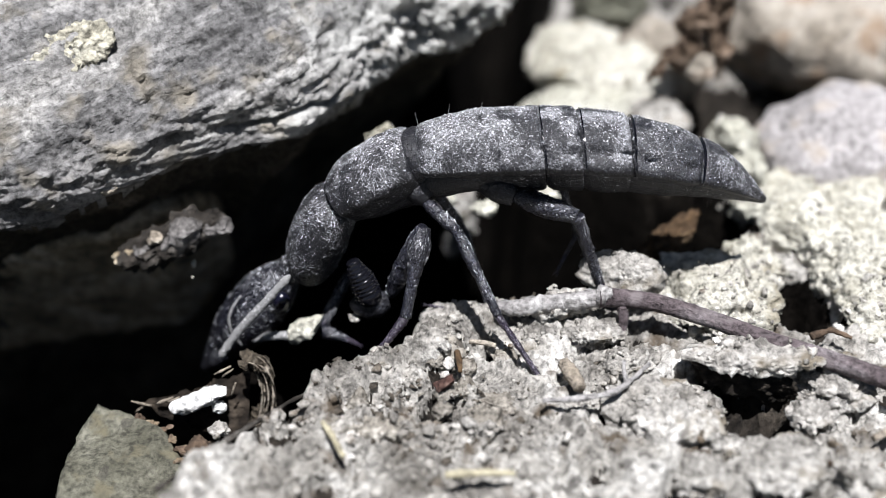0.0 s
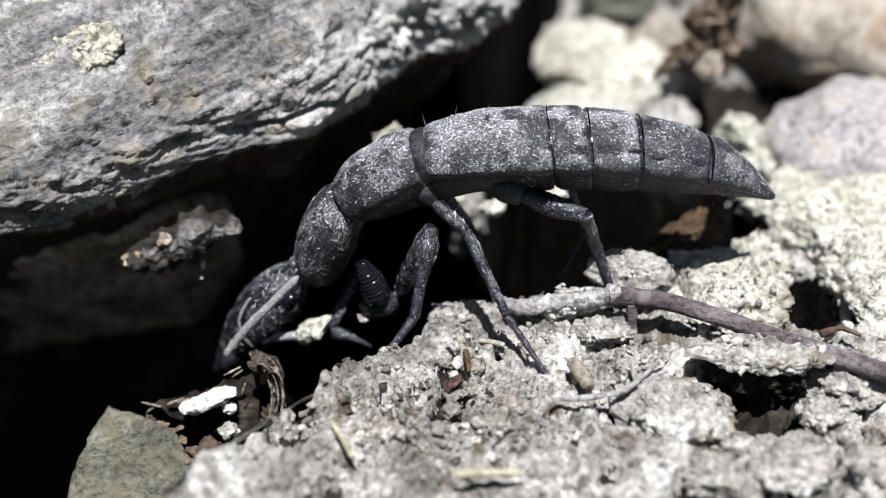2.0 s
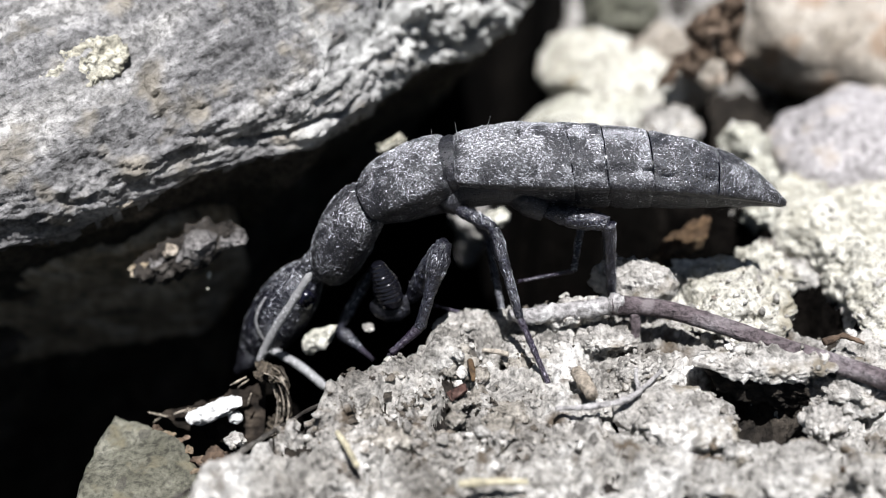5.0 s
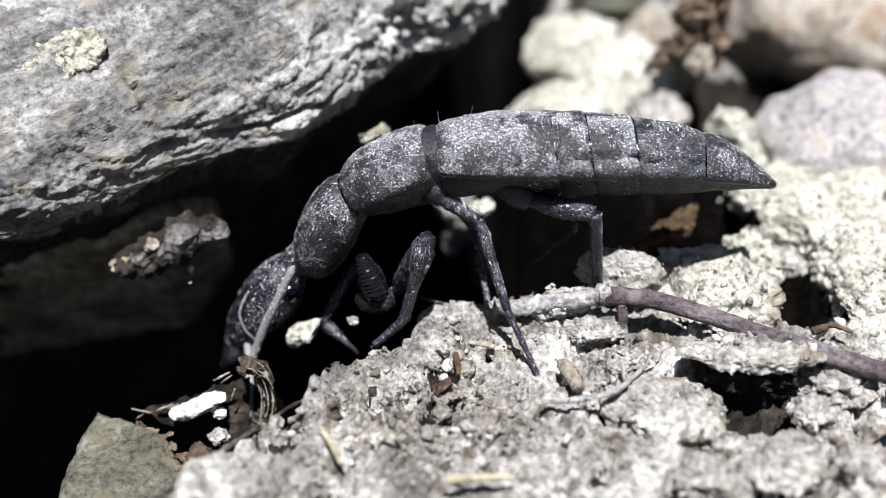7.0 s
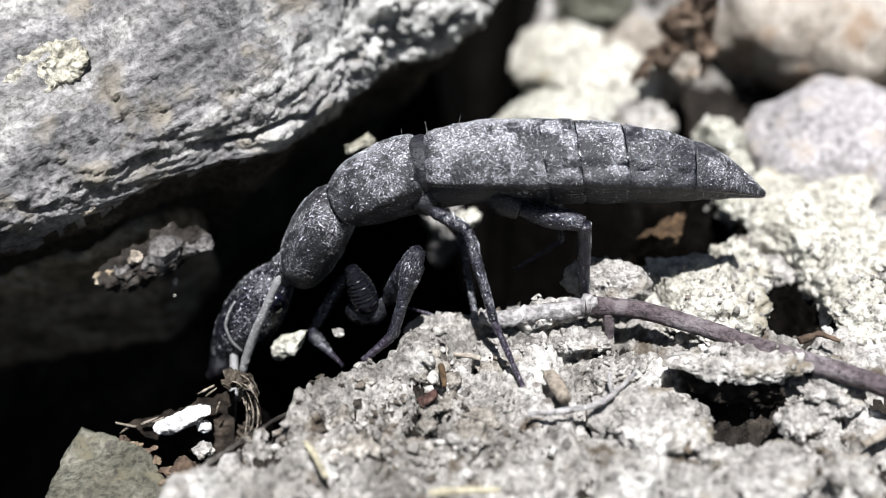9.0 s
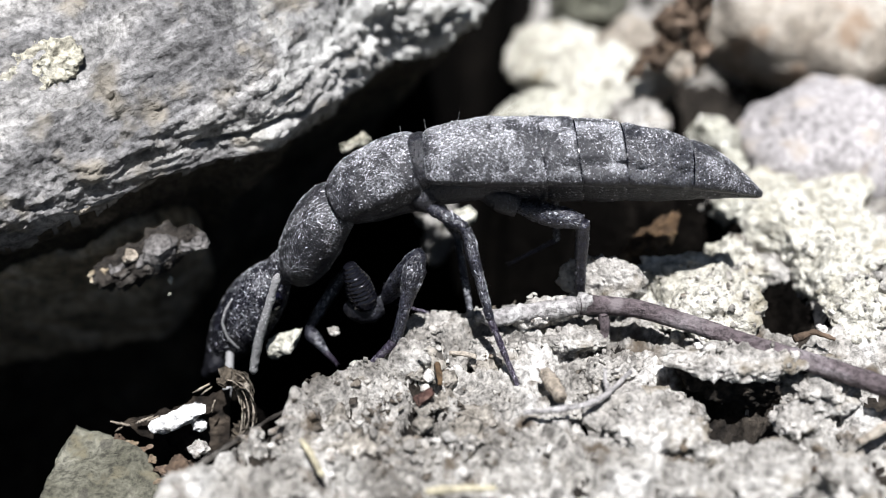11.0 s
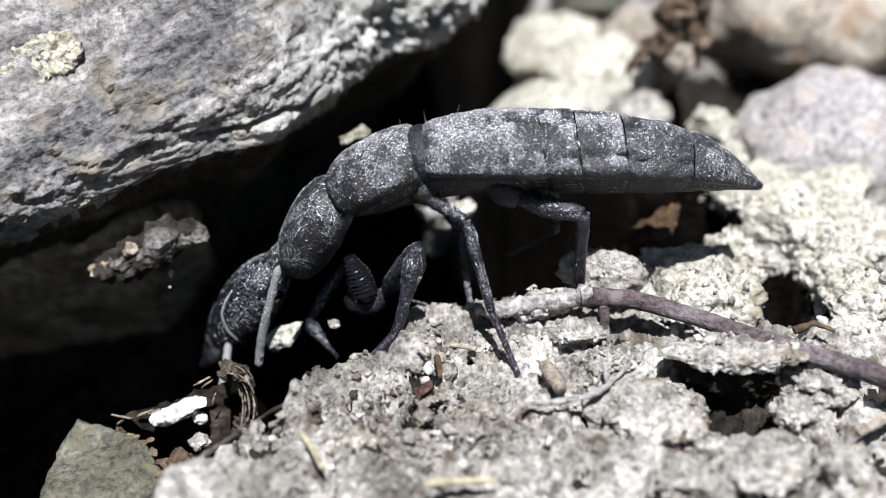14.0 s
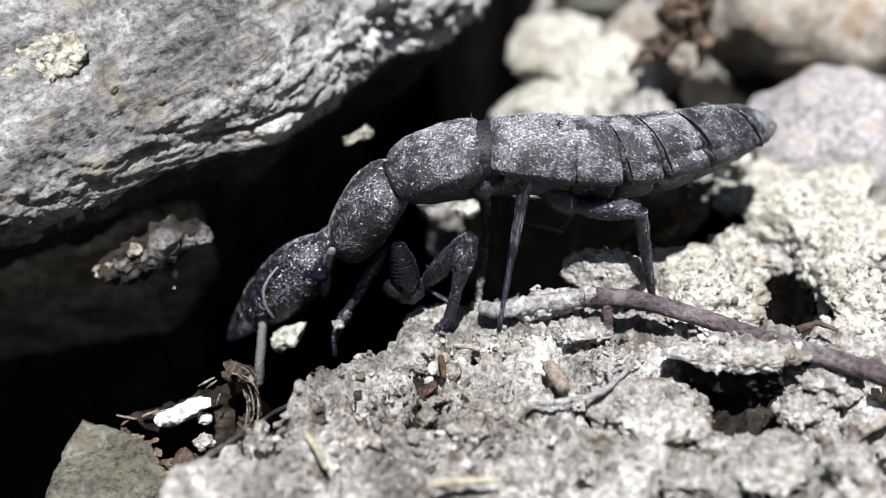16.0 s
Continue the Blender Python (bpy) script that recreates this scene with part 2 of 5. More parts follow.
def chitin(name, base, dust, dusted, gloss, speck=12500.0):
    """Black insect shell with fine pale dust grains, thicker in patches, and a faint film between them."""
    m, nt, b = material(name)
    big = tex_noise(nt, 520.0, 4, 0.6)
    fine = tex_noise(nt, speck, 2, 0.5)
    v = nt.nodes.new("ShaderNodeTexVoronoi")
    v.inputs["Scale"].default_value = speck * 1.05
    co = nt.nodes.new("ShaderNodeTexCoord")
    nt.links.new(co.outputs["Object"], v.inputs["Vector"])
    dots = ramp(nt, v.outputs["Distance"], [(0.24, (1.0,)), (0.48, (0.0,))]).outputs["Color"]
    some = ramp(nt, v.outputs["Color"], [(0.35, (0.0,)), (0.75, (1.0,))]).outputs["Color"]
    cover = ramp(nt, big.outputs["Fac"], [(0.41, (dusted * 0.06,)), (0.60, (dusted,))]).outputs["Color"]
    film = ramp(nt, fine.outputs["Fac"], [(0.44, (0.0,)), (0.64, (0.15,))]).outputs["Color"]
    col = mixed(nt, mixed(nt, 1.0, cover, film, "MULTIPLY"), base, dust)
    f2 = mixed(nt, 1.0, mixed(nt, 1.0, dots, some, "MULTIPLY"), cover, "MULTIPLY")
    col = mixed(nt, f2, col, tuple(min(0.8, c * 5.5) for c in dust))
    nt.links.new(col, b.inputs["Base Color"])
    r = ramp(nt, fine.outputs["Fac"], [(0.35, (gloss,)), (0.65, (min(0.9, gloss + 0.25),))]).outputs["Color"]
    nt.links.new(r, b.inputs["Roughness"])
    b.inputs["Specular IOR Level"].default_value = 0.5
    bumped(nt, b, [(fine.outputs["Fac"], 0.7, 0.00007), (v.outputs["Distance"], 0.6, 0.00006)])
    return m


def grains(name, tone, gloss):
    m, nt, b = material(name)
    geo = nt.nodes.new("ShaderNodeNewGeometry")
    col = ramp(nt, geo.outputs["Random Per Island"], [(0.0, tuple(c * 0.08 for c in tone)), (0.7, tuple(c * 0.56 for c in tone)), (1.0, tuple(min(1.0, c * 2.3) for c in tone))])
    nt.links.new(col.outputs["Color"], b.inputs["Base Color"])
    b.inputs["Roughness"].default_value = gloss
    return m


DUST = grains("pale_dust_grains", (0.32, 0.325, 0.345), 0.5)
SHELL = chitin("dusty_black_shell", (0.004, 0.004, 0.006), (0.071, 0.074, 0.086), 0.22, 0.32)
SHELLDARK = chitin("black_shell", (0.004, 0.004, 0.006), (0.070, 0.075, 0.095), 0.22, 0.26)
GLOSSY, polish, polish_bsdf = material("polished_black_shell")
polish_bsdf.inputs["Base Color"].default_value = (0.004, 0.004, 0.006, 1)
polish_bsdf.inputs["Roughness"].default_value = 0.17
bumped(polish, polish_bsdf, [(tex_noise(polish, 5000.0, 3, 0.5).outputs["Fac"], 0.35, 0.00006)])
HEADM = chitin("sparsely_dusted_black_shell", (0.004, 0.004, 0.007), (0.105, 0.112, 0.142), 0.14, 0.2, 8500.0)
LEGM = chitin("bristly_black_leg", (0.004, 0.004, 0.008), (0.072, 0.075, 0.098), 0.32, 0.2, 11500.0)
FEELER = chitin("pale_dusted_feeler", (0.19, 0.19, 0.188), (0.36, 0.36, 0.355), 0.8, 0.6, 9000.0)
EYEM, _, eye_bsdf = material("shiny_black_eye")
eye_bsdf.inputs["Base Color"].default_value = (0.004, 0.004, 0.010, 1)
eye_bsdf.inputs["Roughness"].default_value = 0.2
TARSAL = chitin("violet_black_foot", (0.012, 0.008, 0.016), (0.10, 0.09, 0.115), 0.5, 0.2)


# ---- mesh helpers ----
def mesh(name, verts, faces, mat, flat=False):
    """A mesh from points in millimetres."""
    me = bpy.data.meshes.new(name)
    me.from_pydata((np.asarray(verts, float) * MM).tolist(), [], [tuple(int(i) for i in f) for f in faces])
    me.materials.append(mat)
    if not flat:
        me.polygons.foreach_set("use_smooth", [True] * len(me.polygons))
    me.update()
    return me


def part(name, me, parent, label=""):
    ob = new(name, me)
    ob.parent = parent
    return tagged(ob, label)


ICO = {}


def ico(sub):
    if sub not in ICO:
        bm = bmesh.new()
        bmesh.ops.create_icosphere(bm, subdivisions=sub, radius=1.0)
        ICO[sub] = (np.array([v.co[:] for v in bm.verts]), np.array([[v.index for v in f.verts] for f in bm.faces]))
        bm.free()
    return ICO[sub]


def grid_faces(nu, nv, close_v=False, close_u=False):
    out = []
    for i in range(nu if close_u else nu - 1):
        for j in range(nv if close_v else nv - 1):
            a, b = i * nv + j, i * nv + (j + 1) % nv
            c, d = ((i + 1) % nu) * nv + (j + 1) % nv, ((i + 1) % nu) * nv + j
            out.append((a, d, c, b))
    return out


def rough_lump(half, seed, sub=5, cuts=9, grain=1.0, angular=0.75):
    """A broken lump: a ball cut by random planes, with coarse and fine relief; half sizes in millimetres."""
    v, f = ico(sub)
    v = v.copy()
    rng = np.random.RandomState(seed)
    n = rng.normal(size=(cuts, 3))
    n /= np.linalg.norm(n, axis=1)[:, None]
    for k in range(cuts):
        d = angular + 0.2 * rng.rand()
        over = np.maximum(0, v @ n[k] - d)
        v -= over[:, None] * n[k] * 0.93
    half = np.asarray(half, float)
    p = v * half
    size = float(np.cbrt(half.prod()))
    off = rng.rand(3) * 50
    unit = v / np.linalg.norm(v, axis=1)[:, None]
    big = fbm(p / size * 1.1 + off, 3, 0.5, seed)
    crumb1, crumb2, _ = cells(p / 0.95 + off, seed)
    fine = fbm(p / 0.5 + off, 5, 0.68, seed + 5)
    pits = np.minimum(0, fbm(p / 1.3 + off, 2, 0.5, seed + 9) + 0.35)
    chip1, chip2, chipv = cells(p / (0.55 * size) + off, seed + 31)
    flaky = 1 - np.abs(fbm(p / 0.8 + off, 4, 0.6, seed + 13))
    d = 0.13 * size * big + grain * (0.14 * size * (chipv - 0.5) * smooth(0.0, 0.25, chip2 - chip1) + 0.16 * np.minimum(crumb2 - crumb1, 0.45) + 0.23 * fine + 0.24 * pits - 0.22 * smooth(0.86, 1.0, flaky))
    return p + unit * d[:, None], f


def turned(p, rx=0.0, ry=0.0, rz=0.0):
    m = np.array(Euler((radians(rx), radians(ry), radians(rz))).to_matrix())
    return p @ m.T


TOPS = []


def clod(x, y, z, sx, sy, sz, rz, seed, mat=None, label="", angular=0.62, grain=0.9, sub=5):
    v, f = rough_lump((sx, sy, sz), seed, sub=sub, grain=grain, angular=angular)
    rng = random.Random(seed)
    v = turned(v, rng.uniform(-9, 9), rng.uniform(-9, 9), rz)
    TOPS.append(v[v[:, 2] > -0.2 * sz] + (x, y, z))
    ob = new("soil_clod", mesh("soil_clod", v, f, mat or SOIL))
    ob.location = Vector((x, y, z)) * MM
    return tagged(ob, label or "pale crumbly clod of dry soil lying on the ground", "soil clod", "soil clods")


STONES = {"cream": (CREAM, 0.62, 10, 0.9, "pale cream weathered stone lying behind the insect"), "beige": (BEIGE, 0.78, 8, 0.45, "large beige rounded stone lying behind the insect"), "violet": (VIOLET, 0.9, 5, 0.2, "smooth violet-grey rounded stone on the soil"),
          "olive": (OLIVE, 0.7, 8, 0.5, "olive-grey stone lying far behind the insect")}


def stone(x, y, z, sx, sy, sz, rz, seed, kind):
    v, f = rough_lump((sx, sy, sz), seed, sub=5, cuts=STONES[kind][2], grain=STONES[kind][3], angular=STONES[kind][1])
    v = turned(v, 0, 0, rz)
    ob = new("stone", mesh("stone", v, f, STONES[kind][0]))
    ob.location = Vector((x, y, z)) * MM
    return tagged(ob, STONES[kind][4], "stone", "stones behind")


# ---- the ground ----
RIDGE = [(-30.0, -60.0), (-17.0, -18.0), (-12.2, -9.9), (-10.9, -7.9), (-9.4, -6.3), (-7.9, -4.5), (-6.9, -3.2), (-5.3, -2.0), (-3.7, -1.0), (-2.0, 0.7), (-0.2, 2.4), (1.3, 3.5), (4.4, 4.2), (7.0, 5.4), (9.5, 6.6), (12.0, 8.2), (15.2, 8.8), (17.2, 10.4), (16.6, 13.0), (13.0, 15.2), (9.0, 16.8), (6.0, 19.0), (5.0, 23.0), (6.0, 30.0), (8.0, 60.0)]


def left_of_ridge(x, y):
    """Signed distance, positive in the hollow beside the layered rock."""
    best, sign = np.full(len(x), 1e9), np.zeros(len(x))
    for (ax, ay), (bx, by) in zip(RIDGE, RIDGE[1:]):
        dx, dy = bx - ax, by - ay
        t = np.clip(((x - ax) * dx + (y - ay) * dy) / (dx * dx + dy * dy), 0, 1)
        d = np.hypot(x - ax - t * dx, y - ay - t * dy)
        s = np.sign(dx * (y - ay) - dy * (x - ax))
        near = d < best
        best, sign = np.where(near, d, best), np.where(near, s, sign)
    return best * sign


# cracks and holes between the clods: x, y, half length, half width, turn, depth
PITS = [
    (-3.0, -3.2, 0.9, 0.5, 20, 1.6),
    (-1.2, -4.6, 1.1, 0.45, -30, 1.7),
    (0.6, -3.0, 0.8, 0.5, 0, 1.5),
    (-4.8, -5.2, 0.8, 0.45, 40, 1.4),
    (1.6, -4.9, 1.0, 0.45, 10, 1.6),
    (-2.6, -6.3, 1.0, 0.4, 15, 1.4),
    (-4.4, -2.2, 0.7, 0.4, -20, 1.2),
    (13.9, -4.1, 2.7, 1.6, -12, 2.7),
    (11.6, -3.1, 1.3, 1.0, 0, 2.5),
    (18.0, 4.3, 2.6, 1.2, -68, 3.4),
    (18.8, 4.6, 2.5, 1.0, -66, 3.4),
    (19.5, 25.8, 5.0, 3.0, 8, 9.0),
    (15.0, 23.0, 2.5, 2.0, 0, 5.0),
    (2.7, 0.9, 0.9, 0.7, 0, 2.0),
    (6.9, -1.0, 1.2, 0.6, 0, 1.6),
    (9.0, -3.5, 0.9, 0.6, 0, 1.6),
    (-0.4, -1.9, 1.1, 0.6, 0, 1.5),
    (6.7, -8.8, 0.8, 0.7, 0, 1.6),
    (15.3, -9.7, 1.6, 0.4, 25, 1.6),
    (17.4, -8.6, 1.8, 0.4, -12, 1.8),
    (-3.8, -4.3, 0.8, 0.6, 0, 1.2),
    (1.4, -6.2, 1.0, 0.5, 0, 1.2),
    (9.0, 1.2, 0.6, 1.0, 0, 1.8),
    (11.9, 5.5, 0.5, 1.6, -10, 2.5),
    (13.0, 8.6, 3.0, 1.2, -10, 3.0),
]


def ground_height(x, y):
    p = np.stack([x, y, 0 * x], 1)
    fade = np.exp(-np.maximum(0, np.hypot(x, y - 8) - 45) / 60)
    d = left_of_ridge(x + 0.5 * value_noise(p / 1.4, 3), y + 0.5 * value_noise(p / 1.4 + 9, 4))
    drop = (0.25 * smooth(-0.6, 2.0, d) + 0.75 * smooth(0.3, 4.5, d)) * smooth(90, 40, np.hypot(x, y)) * (1 - smooth(23, 31, y) * smooth(5, -1, x))
    a1, a2, av = cells(p / 2.3 + 3.1, 5)
    b1, b2, bv = cells(p / 0.85 + 1.7, 6)
    h = 0.30 * fbm(p / 5.0, 3, 0.5, 1) + 0.55 * np.minimum(a2 - a1, 0.5) + 0.55 * (av - 0.5) + 0.34 * np.minimum(b2 - b1, 0.5) + 0.26 * (bv - 0.5)
    h += 0.24 * fbm(p / 0.42, 4, 0.62, 2) - 0.45
    h -= 2.2 * np.maximum(0, fbm(p / 2.6 + 31, 3, 0.5, 8) - 0.22)
    for px, py, rx, ry, rot, deep in PITS:
        c, k = math.cos(radians(rot)), math.sin(radians(rot))
        u, w = (x - px) * c + (y - py) * k, (y - py) * c - (x - px) * k
        h -= min(deep, 1.7 * min(rx, ry)) * smooth(1.75, 0.1, np.hypot(u / rx, w / ry) + 0.22 * value_noise(p / 0.7, 15))
    far = 1.5 * fbm(p / 14.0 + 5, 3, 0.5, 12) * smooth(18, 50, np.hypot(x, y - 8)) * np.exp(-np.hypot(x, y) / 400)
    bank = 0.75 * smooth(-5.5, -0.8, d) * smooth(5.0, 1.0, y) * smooth(-16, -8, y) + 0.35 * np.exp(-(((x + 1.0) / 5.0) ** 2 + ((y + 5.5) / 3.0) ** 2))
    return h * fade * (1 - 0.5 * drop) + bank - 42.0 * drop + far + 0.3 * (1 - fade)


def ground():
    def axis(marks, steps, reach):
        core = np.concatenate([np.arange(a, b - st / 2, st) for a, b, st in zip(marks, marks[1:], steps)] + [marks[-1:]])
        out = np.cumsum(steps[-1] * 1.28 ** np.arange(1, 70))
        out = out[out < reach]
        return np.concatenate([marks[0] - out[::-1], core, marks[-1] + out])

    xs = axis((-22, -12.5, 20.5, 27), (0.3, 0.095, 0.2), 60000.0)
    ys = axis((-13, -11, 7.5, 34), (0.2, 0.095, 0.24), 60000.0)
    X, Y = np.meshgrid(xs, ys, indexing="ij")
    z = ground_height(X.ravel(), Y.ravel())
    v = np.stack([X.ravel(), Y.ravel(), z], 1)
    faces = grid_faces(len(xs), len(ys))
    me = mesh("ground", v, faces, CRUMB)
    me.materials.append(SHADE_BLACK)
    # the hollow's shade is put into the ground's colour, left of the ridge
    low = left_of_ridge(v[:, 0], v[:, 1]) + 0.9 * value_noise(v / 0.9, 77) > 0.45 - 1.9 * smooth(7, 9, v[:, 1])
    me.materials.append(SHADE_BROWN)
    # the long crack beside the twig gets its black shade as colour
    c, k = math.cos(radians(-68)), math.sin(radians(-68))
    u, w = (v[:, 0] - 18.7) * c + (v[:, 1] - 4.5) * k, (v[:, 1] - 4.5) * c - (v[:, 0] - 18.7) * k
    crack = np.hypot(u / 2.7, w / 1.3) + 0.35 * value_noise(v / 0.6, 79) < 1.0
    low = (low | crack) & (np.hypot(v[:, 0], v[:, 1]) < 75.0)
    # deep pits have their shade put into the colour by depth
    pit_shade = (v[:, 2] + 0.5 * value_noise(v / 0.8, 78) < -1.3) & ~low
    kind = low.astype(np.int32) + 2 * pit_shade.astype(np.int32)
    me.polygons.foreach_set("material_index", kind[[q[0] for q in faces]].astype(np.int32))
    ob = new("ground", me)
    return tagged(ob, "pale dry crumbly soil with a dark hollow beside a rock", "ground", kind="structure")


ground()


def layered_rock():
    """The big slab that overhangs the hollow: a face that rises from an uneven lip, and an undercut below it."""
    lip = np.array([(-44, -8, 2.0), (-30, 0.5, 3.0), (-22.2, 3.6, 3.7), (-16.6, 5.3, 5.15), (-13.8, 6.1, 6.3), (-11.2, 7.5, 6.4), (-8.2, 8.0, 6.6), (-7.0, 9.8, 6.95),
                    (-5.5, 11.8, 7.1), (-2.7, 16.3, 7.15), (2.5, 21.1, 7.3), (4.3, 25.0, 8.1), (3.5, 31, 9.0), (-4, 40, 10.0)])
    prof = np.array([(30, -60), (21.0, -40), (13.5, -22), (11.0, -15), (8.6, -10), (4.8, -5.4), (2.3, -2.6), (0.7, -0.8), (0, 0), (-0.1, 1.0), (0.1, 2.6), (1.3, 5.2), (4.0, 7.6), (8.5, 9.8), (16, 12.4), (28, 13.5), (40, 11), (52, 4), (56, -6), (57, -60)])
    nu, nv = 680, 380
    seg = np.r_[0, np.cumsum(np.linalg.norm(np.diff(lip, axis=0), axis=1))]
    s = np.linspace(0, 1, nu)
    dense = np.where(s < 0.2, s / 0.2 * 0.27, np.where(s < 0.85, 0.27 + (s - 0.2) / 0.65 * 0.5, 0.77 + (s - 0.85) / 0.15 * 0.23)) * seg[-1]
    L = np.stack([np.interp(dense, seg, lip[:, k]) for k in range(3)], 1)
    kern = np.ones(13) / 13
    Ls = np.stack([np.convolve(np.pad(L[:, k], 6, "edge"), kern, "valid") for k in range(3)], 1)
    wide = np.ones(101) / 101
    Lw = np.stack([np.convolve(np.pad(L[:, k], 50, "edge"), wide, "valid") for k in range(3)], 1)
    tan = np.gradient(Lw, axis=0)
    inn = np.stack([-tan[:, 1], tan[:, 0]], 1)
    inn /= np.linalg.norm(inn, axis=1)[:, None]
    # the far end keeps one direction, so that the undercut closes the hollow behind
    last = int(np.argmin(np.abs(dense - seg[9])))
    hold = np.clip((np.arange(nu) - last) / 40.0, 0, 1)[:, None]
    inn = inn * (1 - hold) + inn[last] * hold
    inn /= np.linalg.norm(inn, axis=1)[:, None]
    ps = np.r_[0, np.cumsum(np.linalg.norm(np.diff(prof, axis=0), axis=1))]
    w = np.linspace(0, 1, nv)
    mid = ps[8] / ps[-1]
    w = np.where(w < 0.3, w / 0.3 * mid, mid + np.maximum(0, (w - 0.3) / 0.7) ** 2.1 * (1 - mid)) * ps[-1]
    pr = np.stack([np.interp(w, ps, prof[:, k]) for k in range(2)], 1)
    v = np.zeros((nu, nv, 3))
    v[:, :, 0] = Ls[:, None, 0] + inn[:, None, 0] * pr[None, :, 0]
    v[:, :, 1] = Ls[:, None, 1] + inn[:, None, 1] * pr[None, :, 0]
    v[:, :, 2] = Ls[:, None, 2] + pr[None, :, 1]
    # the near end of the face bulges out over its lip
    bulge = 0.3 * smooth(-8.5, -14.0, Ls[:, None, 0]) * np.exp(-((pr[None, :, 1] - 3.4) / 2.0) ** 2)
    v[:, :, 0] -= inn[:, None, 0] * bulge
    v[:, :, 1] -= inn[:, None, 1] * bulge
    p = v.reshape(-1, 3)
    ends = [tuple(range(nv)), tuple((nu - 1) * nv + j for j in range(nv))[::-1]]
    me = mesh("layered_rock", p, grid_faces(nu, nv) + ends, ROCK)
    nrm = np.zeros(len(p) * 3, np.float32)
    me.vertex_normals.foreach_get("vector", nrm)
    nrm = nrm.reshape(-1, 3)
    # layers run along the lip and dip into the rock
    along = np.array((0.80, 0.58, 0.16))
    along /= np.linalg.norm(along)
    p = turned(p, 31, 47, 23)
    along = turned(along[None], 31, 47, 23)[0]
    lay = p - np.outer(p @ along, along) * 0.84
    d = 0.75 * fbm(p / 7.0, 3, 0.5, 21) + 0.24 * fbm(lay / 1.5 + 4, 4, 0.6, 22) + 0.12 * fbm(lay / 0.36, 4, 0.66, 23) + 0.09 * fbm(p / 0.5 + 8, 5, 0.66, 29)
    d -= 0.22 * smooth(0.55, 0.95, fbm(lay / 0.9 + 40, 3, 0.6, 27))
    p = v.reshape(-1, 3)
    ridge = 1 - np.abs(fbm(lay / 2.4 + 11, 3, 0.55, 24))
    d -= 0.15 * smooth(0.90, 1.0, ridge)
    c1, c2, _ = cells(p / 1.1 + 2, 25)
    knob = smooth(-6.5, -3.0, p[:, 0]) * smooth(5.5, 8, p[:, 2])
    d += knob * (0.75 * np.minimum(c2 - c1, 0.5) + 0.5 * fbm(p / 0.9, 4, 0.65, 26) - 0.9 * smooth(0.25, 0.7, fbm(p / 1.5 + 60, 3, 0.6, 28)) - 0.1)
    up = np.tile(w, nu) - ps[8]
    d *= 1 - 0.6 * np.exp(-(up / 0.7) ** 2)
    # a split just above the lip, and a soft brow over it
    wave = up - 1.15 - 0.35 * value_noise(p / 1.6, 41)
    split = smooth(-12.5, -10.5, p[:, 0]) * smooth(-5.6, -6.8, p[:, 0])
    d -= 0.75 * split * np.exp(-(wave / 0.16) ** 2)
    q = p + nrm * d[:, None]
    me.vertices.foreach_set("co", (q * MM).ravel())
    # below the lip: brown rock, with the overhang's shade put into its colour
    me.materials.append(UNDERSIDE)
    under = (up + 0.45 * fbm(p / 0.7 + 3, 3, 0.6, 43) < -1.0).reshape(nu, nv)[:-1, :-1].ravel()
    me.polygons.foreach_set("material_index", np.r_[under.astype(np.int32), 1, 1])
    me.update()
    return tagged(new("layered_rock", me), "large grey layered rock overhanging a dark hollow", "rock")


layered_rock()


def bark_slab():
    """A rotten slab of bark lying in the dark under the rock's lip."""
    nu, nv = 170, 80
    sec = np.array([(5.7, 1.9), (5.1, 1.5), (5.8, 0.5), (7.2, -2.0), (9.0, -5.6), (10.4, -9.0), (13.0, -9.0), (13.0, 1.0), (8.0, 2.4)])
    sec = np.vstack([sec, sec[:1]])
    ss = np.r_[0, np.cumsum(np.hypot(*np.diff(sec, axis=0).T))]
    tt = np.linspace(0, ss[-1], nv, endpoint=False)
    q = np.stack([np.interp(tt, ss, sec[:, k]) for k in range(2)], 1)
    c = np.array((9.0, -3.0))
    u = np.linspace(0, 1, nu)[:, None]
    end = 0.25 + 0.75 * np.sqrt(np.clip(1 - (2 * u - 1) ** 10, 0.0, 1))
    yy = c[0] + (q[None, :, 0] - c[0]) * end - 0.4 * (1 - u) + 2.9 + 2.2 * smooth(0.8, 1.0, u)
    zz = c[1] + (q[None, :, 1] - c[1]) * end - 4.4 * (1 - u) + 0.2 * u
    xx = -31 + u * 17.6 + 0 * q[None, :, 0]
    v = np.stack([xx, yy, zz], -1).reshape(-1, 3)
    out = np.tile(np.stack([0 * q[:, 0], q[:, 0] - c[0], q[:, 1] - c[1]], 1), (nu, 1))
    out /= np.linalg.norm(out, axis=1)[:, None]
    lay = v * (0.3, 1.0, 1.0)
    d = 0.5 * fbm(v / 4, 3, 0.5, 31) + 0.35 * fbm(lay / 1.1, 4, 0.6, 32)
    v = v + out * d[:, None]
    ob = new("bark_slab", mesh("bark_slab", v, grid_faces(nu, nv, close_v=True), BARK))
    return tagged(ob, "dark rotten slab of bark in the shade under the rock", "bark")


